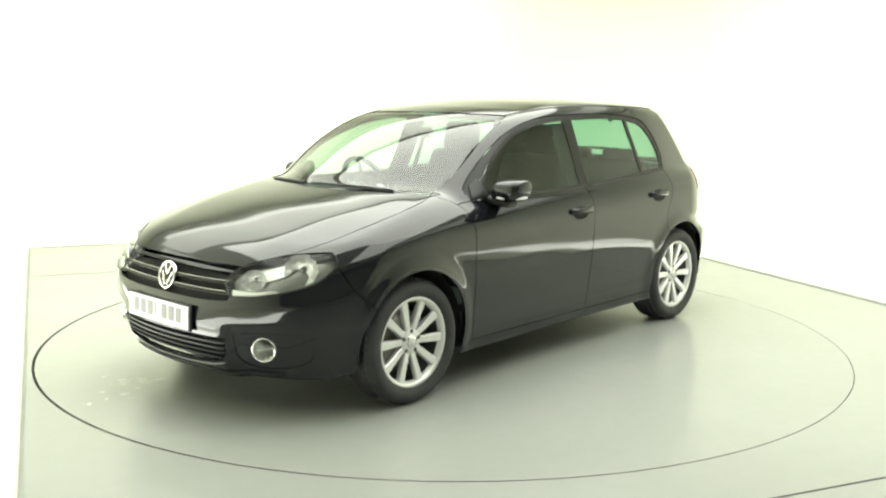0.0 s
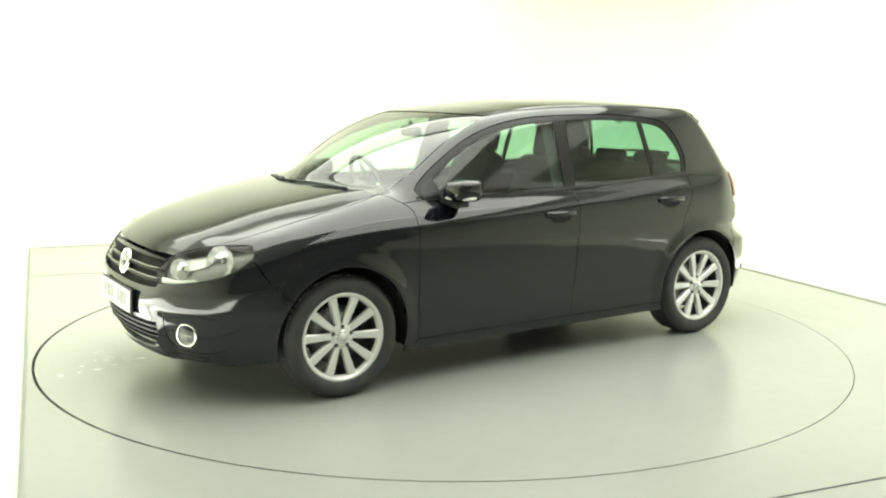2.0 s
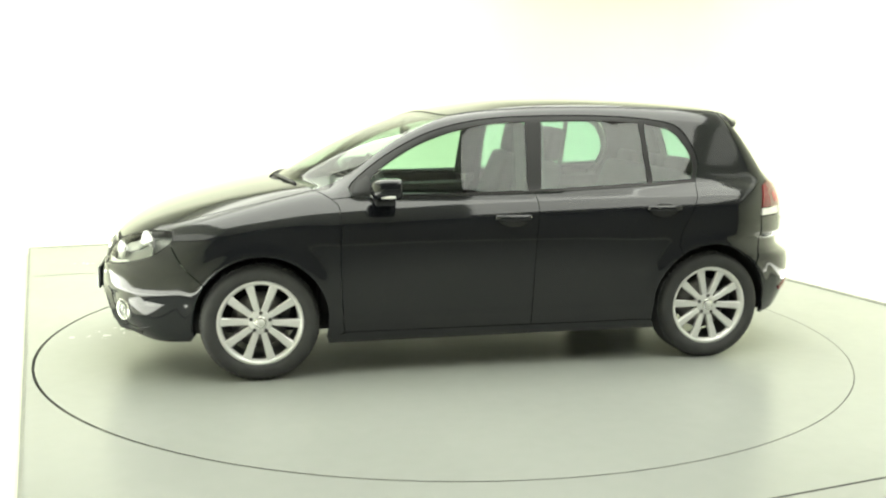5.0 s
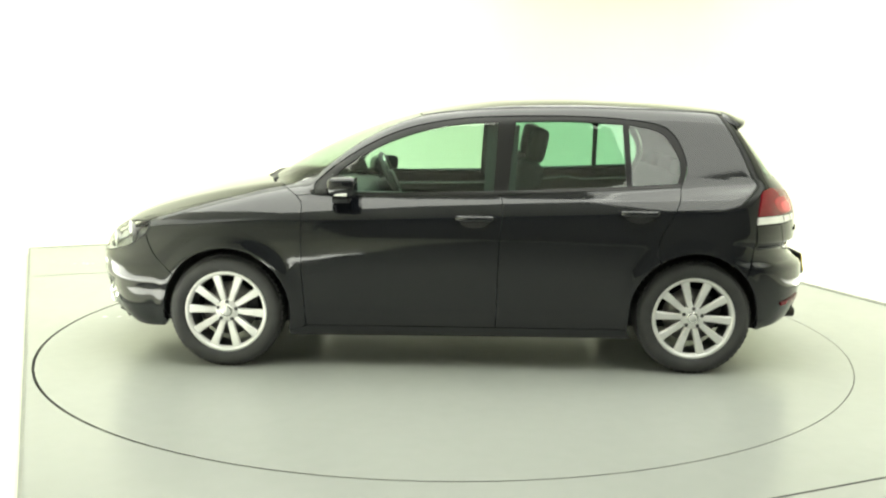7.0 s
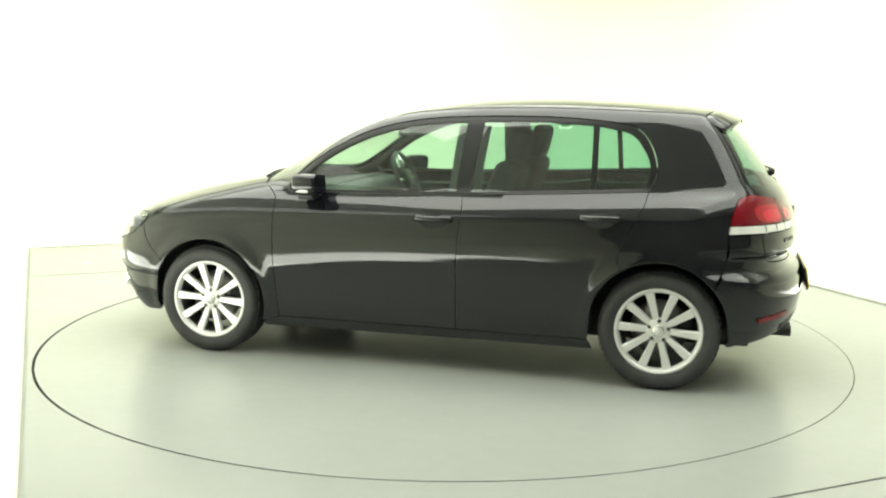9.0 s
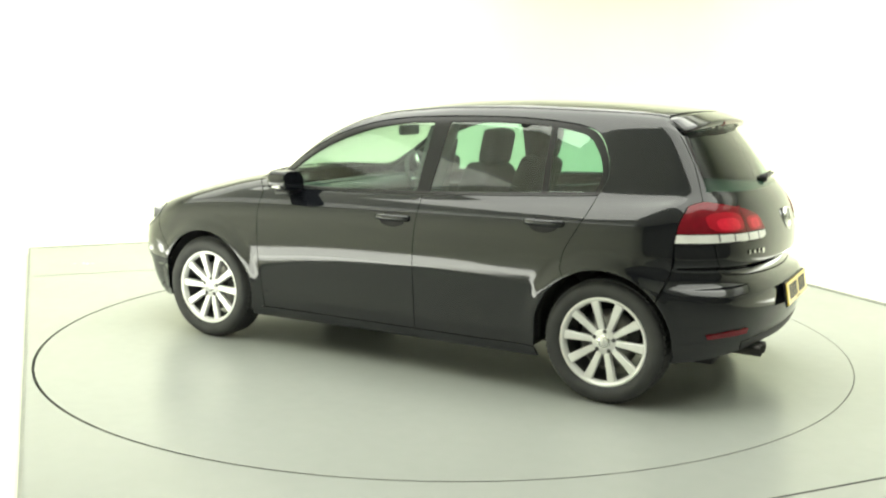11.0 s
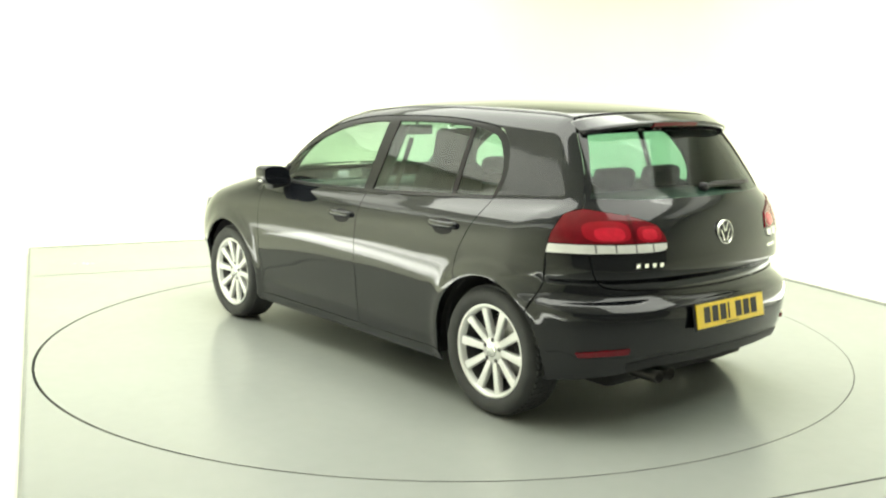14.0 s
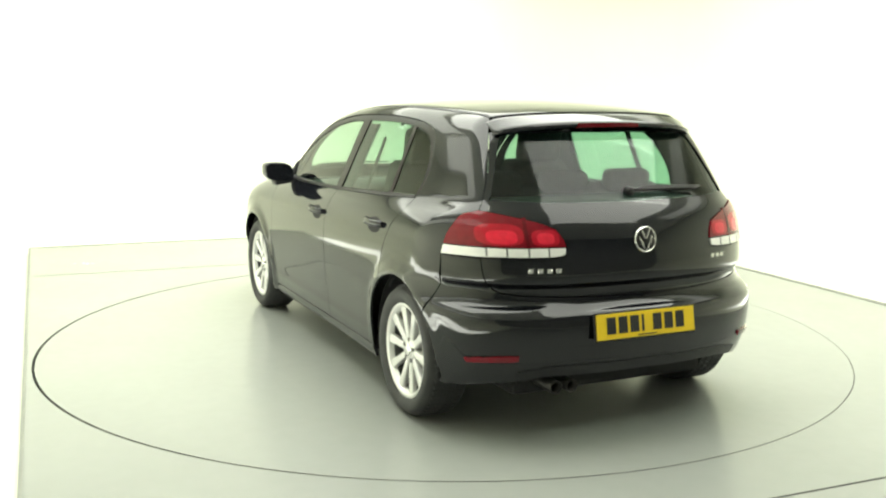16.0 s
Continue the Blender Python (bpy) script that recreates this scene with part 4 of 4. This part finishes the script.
# Door mirrors.
for s in BOTH:
    bm = bmesh.new()
    bmesh.ops.create_uvsphere(bm, u_segments=32, v_segments=20, radius=1.0)
    for v in bm.verts:
        x, y, z = v.co
        if x < -0.35:
            x = -0.35
        k = 1.0 if z > 0 else 0.72
        sq = lambda c: math.copysign(abs(c) ** 0.6, c)
        v.co = (0.61 + 0.100 * sq(x), s * (0.922 + 0.092 * sq(y) + 0.010 * z), 1.008 + 0.068 * sq(z) * k + 0.006 * y)
    mirror = part("door_mirror", bm, M["paint"], car, "black door mirror with a clear indicator strip")
    rim = [(math.cos(a), math.sin(a)) for a in np.linspace(0, 2 * math.pi, 32, endpoint=False)]
    face = bmesh.new()
    for x in (0.5620, 0.5590):
        face.verts.ensure_lookup_table()
        ring = [face.verts.new((x, s * (0.922 + 0.077 * sq(c)), 1.008 + 0.055 * sq(d) * (1.0 if d > 0 else 0.72))) for c, d in rim]
        face.faces.new(ring)
    face.verts.ensure_lookup_table()
    for k in range(32):
        j = (k + 1) % 32
        face.faces.new((face.verts[k], face.verts[j], face.verts[32 + j], face.verts[32 + k]))
    part("mirror_glass", face, M["mirror"], mirror, smooth=False)
    part("indicator", tube([(0.61 + 0.092 * math.cos(a), s * (0.912 + 0.094 * math.sin(a)), 0.984) for a in np.linspace(-0.2, 1.75, 14)], 0.0085), M["clear_strip"], mirror)
    part("mirror_foot", moved(block(0.10, 0.16, 0.035, 0.012), Matrix.Translation((0.635, s * 0.865, 0.958)) @ Matrix.Rotation(s * -0.15, 4, "X")), M["trim"], mirror)
    if s < 0:
        pivot = Matrix.Translation((0.635, -0.85, 0))
        mirror.matrix_basis = pivot @ Matrix.Rotation(radians(-62), 4, "Z") @ pivot.inverted()
        mirror["label"] = "black door mirror folded against the window"
    tri = S((0.79, 0.968), (0.66, 0.968), (0.705, 1.075), (0.765, 1.035))
    sheet("mirror_base", SIDE, join(smooth(tri[:2]), smooth(tri[1:3]), smooth(tri[2:]), smooth(np.vstack([tri[3], tri[0]]))), M["trim"], car, (s,), off=0.006, inset=0)

# Door handles over flat dark discs, which stand in for their shaded shallow cups.
for door, hx, hz in ((front_doors, -0.080, 0.850), (rear_doors, -0.968, 0.888)):
    for ob, s in zip(door, BOTH):
        cup = S(*[(hx + 0.080 * math.cos(a), hz - 0.012 + 0.038 * math.sin(a)) for a in np.linspace(0, 2 * math.pi, 24, endpoint=False)])
        sheet("handle_cup_shade", SIDE, cup, M["under"], ob, (s,), off=0.0012, inset=0, thick=0.003, step=0.02)
        pts = [S((hx + d, hz))[0] * np.array([1, s, 1]) + np.array([0, s * o, 0.002]) for d, o in ((-0.100, 0.003), (-0.086, 0.018), (-0.045, 0.027), (0.0, 0.030), (0.045, 0.027), (0.082, 0.016), (0.096, 0.003))]
        pts = smooth(pts, 4)
        bm = tube(pts, 0.0125, 12)
        for v in bm.verts:
            v.co.z = hz + 0.002 + (v.co.z - hz - 0.002) * 1.4
        part("door_handle", bm, M["paint"], ob)

# Badges and plates.
def badge(place, normal_deg, r, pitch_deg=0):
    m = pose(*place, 0, pitch_deg, normal_deg)
    b = part("badge", moved(revolve([(r * 0.86, 0.0), (r * 0.86, 0.010), (r * 0.93, 0.014), (r, 0.009), (r, 0.0)], 40), m @ pose(0, 0, 0, 0, 0, -90)), M["chrome"], car, "round chrome badge")
    part("badge_disc", moved(capped([(r * 0.87, 0.0), (r * 0.87, 0.005)], 40), m @ pose(0, 0, 0, 0, 0, -90)), M["piano"], b)
    for y, z, a, ln in ((-0.20, 0.40, 24, 0.72), (0.20, 0.40, -24, 0.72), (-0.36, -0.22, 26, 1.05), (0.36, -0.22, -26, 1.05)):
        part("badge_bar", moved(block(0.012, r * 0.15, r * ln, 0.002), m @ Matrix.Translation((0.004, y * r, z * r)) @ Matrix.Rotation(radians(a), 4, "X")), M["chrome"], b, smooth=False)
    return b


badge((float(F((0, 0.640))[0][0]) - 0.004, 0, 0.640), 0, 0.068, -14)
badge((float(R((0, 0.893))[0][0]) + 0.002, 0, 0.893), 180, 0.058, -8)


def number_plate(x, z, facing, mat, label, lean, ink, y=0.0):
    m = pose(x, y, z, 0, 0, 0 if facing > 0 else 180) @ pose(0, 0, 0, 0, lean, 0)
    p = part("number_plate", moved(block(0.008, 0.52, 0.111, 0.003), m), mat, car, label, smooth=False)
    part("plate_holder", moved(block(0.012, 0.535, 0.125, 0.004), m @ Matrix.Translation((-0.009, 0, 0))), M["trim"], car, smooth=False)
    x0 = -0.212
    for k, w in enumerate((0.05, 0.05, 0.05, 0.016, None, 0.05, 0.05, 0.05)):
        if w is None:
            x0 += 0.033
            continue
        part("print_bar", moved(block(0.003, w - 0.004, 0.072, 0.0), m @ Matrix.Translation((0.0040, x0 + w / 2, 0.004))), ink, p, smooth=False)
        x0 += w + 0.011
    part("print_bar", moved(block(0.003, 0.10, 0.005, 0.0), m @ Matrix.Translation((0.0040, 0.0, -0.046))), M["ink"], p, smooth=False)
    return p


# The front bars take the greyed ink, so the glare is in their colour.
number_plate(float(F((0, 0.475))[0][0]) + 0.008, 0.475, 1, M["plate_white"], "white front number plate with black bars greyed by glare", -2, M["grey_print"])
number_plate(float(R((0, 0.540))[0][0]) - 0.010, 0.538, -1, M["plate_yellow"], "yellow rear number plate with black bars", -10, M["ink"], 0.035)
# Chrome model lettering as plain bars.
for y0, n, w, z in ((0.540, 4, 0.030, 0.778), (-0.40, 3, 0.026, 0.795)):
    for k in range(n):
        y = y0 - k * (w + 0.008)
        x = float(R((y, z))[0][0])
        part("lettering_bar", moved(block(0.005, w * 0.80, 0.020, 0.002), Matrix.Translation((x - 0.002, y, z))), M["chrome"], car, smooth=False)
# Rear wiper.
wx0 = R((0.0, 1.098), (-0.12, 1.100), (-0.28, 1.098), (-0.40, 1.092))
arm = [p + np.array([-0.020, 0, 0.002]) for p in smooth(wx0, 4)]
wiper = part("rear_wiper", tube(arm, list(np.linspace(0.010, 0.005, len(arm)))), M["trim"], car, "black rear wiper arm")
part("wiper_pivot", moved(capped([(0.022, -0.01), (0.021, 0.018), (0.013, 0.026)], 24), pose(*(wx0[0] + np.array([-0.004, 0, -0.004])), 0, 0, 90)), M["trim"], wiper)
blade = [p + np.array([-0.010, 0, 0.002]) for p in smooth(R((-0.06, 1.108), (-0.25, 1.106), (-0.44, 1.098)), 4)]
part("wiper_blade", tube(blade, 0.006, 8), M["trim"], wiper)
# Front wipers.
for run in (((1.060, 0.50), (1.120, 0.24), (1.150, -0.05)), ((1.150, -0.10), (1.110, -0.30), (1.055, -0.50))):
    pa = smooth(T(*run), 5)
    w = part("front_wiper", tube([p + np.array([0.010, 0, 0.002]) for p in pa], list(np.linspace(0.009, 0.005, len(pa)))), M["trim"], car, "black windscreen wiper")
    part("wiper_blade", tube([p + np.array([-0.006, 0, 0.003]) for p in pa[2:]], 0.005, 8), M["trim"], w)
# Fog lamps with chrome rings, headlamp bowls.
for s in BOTH:
    c = F((0.603, 0.360))[0] * np.array([1, s, 1])
    m = Matrix.Translation(Vector(c) + Vector((0.0, 0, 0))) @ Matrix.Rotation(s * 0.62, 4, "Z") @ pose(0, 0, 0, 0, 0, -90)
    fog = part("fog_lamp", moved(revolve([(0.049, 0.0), (0.051, 0.008), (0.055, 0.010), (0.058, 0.003), (0.058, -0.03)], 40), m), M["chrome"], car, "round fog lamp in a chrome ring")
    part("fog_reflector", moved(capped([(0.048, 0.002), (0.040, -0.012), (0.018, -0.022)], 32), m), M["lamp_body"], fog)
    part("fog_lens", moved(capped([(0.049, 0.004), (0.03, 0.009), (0.01, 0.0105)], 32), m), M["lens"], fog)
for lamp, s in zip(head_lamps, BOTH):
    for y, z, r, wide in ((0.552, 0.672, 0.050, 1.30), (0.712, 0.722, 0.074, 1.15)):
        c = F((y, z))[0] * np.array([1, s, 1])
        m = Matrix.Translation(Vector(c) - Vector((0.024, s * 0.010, 0))) @ Matrix.Rotation(s * 0.45, 4, "Z") @ pose(0, 0, 0, 0, 0, -90) @ Matrix.Rotation(0.3, 4, "Y")
        bowl = part("reflector_bowl", moved(revolve([(r * 1.02, 0.004), (r * 0.86, -0.006), (r * 0.62, -0.019), (r * 0.34, -0.026), (r * 0.18, -0.027)], 9), m @ Matrix.Diagonal((wide, 1, 1, 1))), M["lamp_bowl"], lamp, "faceted bright lamp reflector", smooth=False)
        part("bulb_cap", moved(capped([(r * 0.20, -0.034), (r * 0.20, -0.014), (r * 0.12, -0.008)], 16), m), M["lamp_body"], lamp)
    mid = smooth(F((0.52, 0.728), (0.60, 0.752), (0.69, 0.778)))
    low = smooth(F((0.55, 0.690), (0.61, 0.690), (0.67, 0.715)))
    bar("reflector_bridge", NOSE_END, low, mid, M["lamp_bowl"], -0.034, thick=0.008, parent=lamp, sides=(s,))

# ---- cabin ----
for ob, s in list(zip(front_doors, BOTH)):
    sheet("door_card", SIDE, door1, M["cabin"], ob, (s,), off=-0.075, inset=0.02, thick=0.02, closed=True, step=0.08)
for ob, s in list(zip(rear_doors, BOTH)):
    sheet("door_card", SIDE, door2, M["cabin"], ob, (s,), off=-0.075, inset=0.02, thick=0.02, closed=True, step=0.08)
sheet("roof_lining", TOP, roof_outline, M["lining"], car, off=-0.035, inset=0.01, thick=0.01, closed=True, step=0.08)
sheet("side_trim", SIDE, quarter, M["cabin"], car, BOTH, off=-0.03, inset=0.010, thick=0.01, step=0.06, closed=True)
dash = part("dashboard", moved(block(0.36, 1.38, 0.30, 0.09, 5), Matrix.Translation((0.72, 0, 0.80))), M["cabin"], car)
part("dash_shelf", moved(block(0.36, 1.30, 0.03, 0.012), Matrix.Translation((0.90, 0, 0.925)) @ Matrix.Rotation(0.12, 4, "Y")), M["cabin"], car)
part("tunnel", moved(block(1.1, 0.2, 0.28, 0.04), Matrix.Translation((0.15, 0, 0.42))), M["cabin"], car)


def front_seat(y):
    seat = part("front_seat", moved(block(0.52, 0.50, 0.16, 0.06, 4), Matrix.Translation((0.02, y, 0.50)) @ Matrix.Rotation(-0.15, 4, "Y")), M["cloth"], car, "charcoal cloth front seat")
    part("seat_base", moved(block(0.46, 0.44, 0.24, 0.03), Matrix.Translation((0.0, y, 0.36))), M["cabin"], seat)
    bm = block(0.15, 0.50, 0.64, 0.06, 4)
    for v in bm.verts:
        v.co.y *= 1.0 - 0.22 * max(0.0, v.co.z / 0.32)
    part("backrest", moved(bm, Matrix.Translation((-0.31, y, 0.83)) @ Matrix.Rotation(-0.36, 4, "Y")), M["cloth"], seat)
    part("headrest", moved(block(0.10, 0.27, 0.20, 0.045, 4), Matrix.Translation((-0.445, y, 1.225)) @ Matrix.Rotation(-0.2, 4, "Y")), M["cloth"], seat)
    for d in (-0.06, 0.06):
        part("headrest_post", tube([(-0.415, y + d, 1.08), (-0.44, y + d, 1.18)], 0.007), M["chrome"], seat)


front_seat(0.36)
front_seat(-0.36)
bench = part("rear_bench", moved(block(0.48, 1.26, 0.18, 0.06, 4), Matrix.Translation((-0.85, 0, 0.50))), M["cloth"], car, "charcoal cloth rear bench")
part("backrest", moved(block(0.14, 1.24, 0.58, 0.06, 4), Matrix.Translation((-1.17, 0, 0.79)) @ Matrix.Rotation(-0.36, 4, "Y")), M["cloth"], bench)
for y in (-0.38, 0.0, 0.38):
    part("headrest", moved(block(0.09, 0.26, 0.11, 0.04, 4), Matrix.Translation((-1.285, y, 1.09)) @ Matrix.Rotation(-0.2, 4, "Y")), M["cloth"], bench)
part("parcel_shelf", moved(block(0.50, 1.16, 0.025, 0.008), Matrix.Translation((-1.53, 0, 1.015))), M["shelf"], car)
# Steering wheel on the car's right.
c = Matrix.Translation((0.46, -0.36, 0.945)) @ Matrix.Rotation(radians(-66), 4, "Y")
steer = part("steering_wheel", tube([c @ Vector((0.185 * math.cos(a), 0.185 * math.sin(a), 0)) for a in np.linspace(0, 2 * math.pi, 41)], 0.016), M["trim"], car)
part("steering_hub", moved(block(0.13, 0.15, 0.05, 0.02), c), M["trim"], steer)
for a in (0, math.pi, -math.pi / 2):
    part("steering_spoke", tube([c @ Vector((0.05 * math.cos(a + math.pi / 2), 0.05 * math.sin(a + math.pi / 2), 0)), c @ Vector((0.18 * math.cos(a + math.pi / 2), 0.18 * math.sin(a + math.pi / 2), 0))], 0.014), M["chrome"], steer)
part("column", tube([c @ Vector((0, 0, 0)), c @ Vector((0, 0, -0.25))], 0.04), M["cabin"], steer)
part("rear_view_mirror", moved(block(0.03, 0.22, 0.065, 0.015), Matrix.Translation((0.36, 0, 1.285))), M["trim"], car)
part("mirror_stalk", tube([(0.37, 0, 1.29), (0.37, 0, 1.35)], 0.012), M["trim"], car)
# B-pillar trims and belts inside.
for s in BOTH:
    pil = smooth(S((-0.15, 1.37), (-0.33, 1.37)), 4)
    sheet("pillar_trim", SIDE, join(pil, smooth(S((-0.33, 1.37), (-0.30, 0.99)), 4), smooth(S((-0.30, 0.99), (-0.13, 0.99)), 4), smooth(S((-0.13, 0.99), (-0.15, 1.37)), 4)), M["cabin"], car, (s,), off=-0.05, inset=0, thick=0.01, closed=True)
    part("seat_belt", moved(block(0.045, 0.003, 0.62, 0.0), Matrix.Translation((-0.27, s * 0.655, 0.98)) @ Matrix.Rotation(s * 0.38, 4, "X")), M["trim"], car, smooth=False)


def motions():
    """The car and the plate under it turn together at a steady rate."""
    rows = [(float(k), SPIN_START + SPIN_RATE * k) for k in range(17)]
    walk(turntable, [(t, pose(0, 0, 0, 0, 0, a)) for t, a in rows])
    walk(car, [(t, pose(0, 0, 0, 0, 0, a) @ pose(-0.0961, 0.0151, 0.0)) for t, a in rows])


motions()
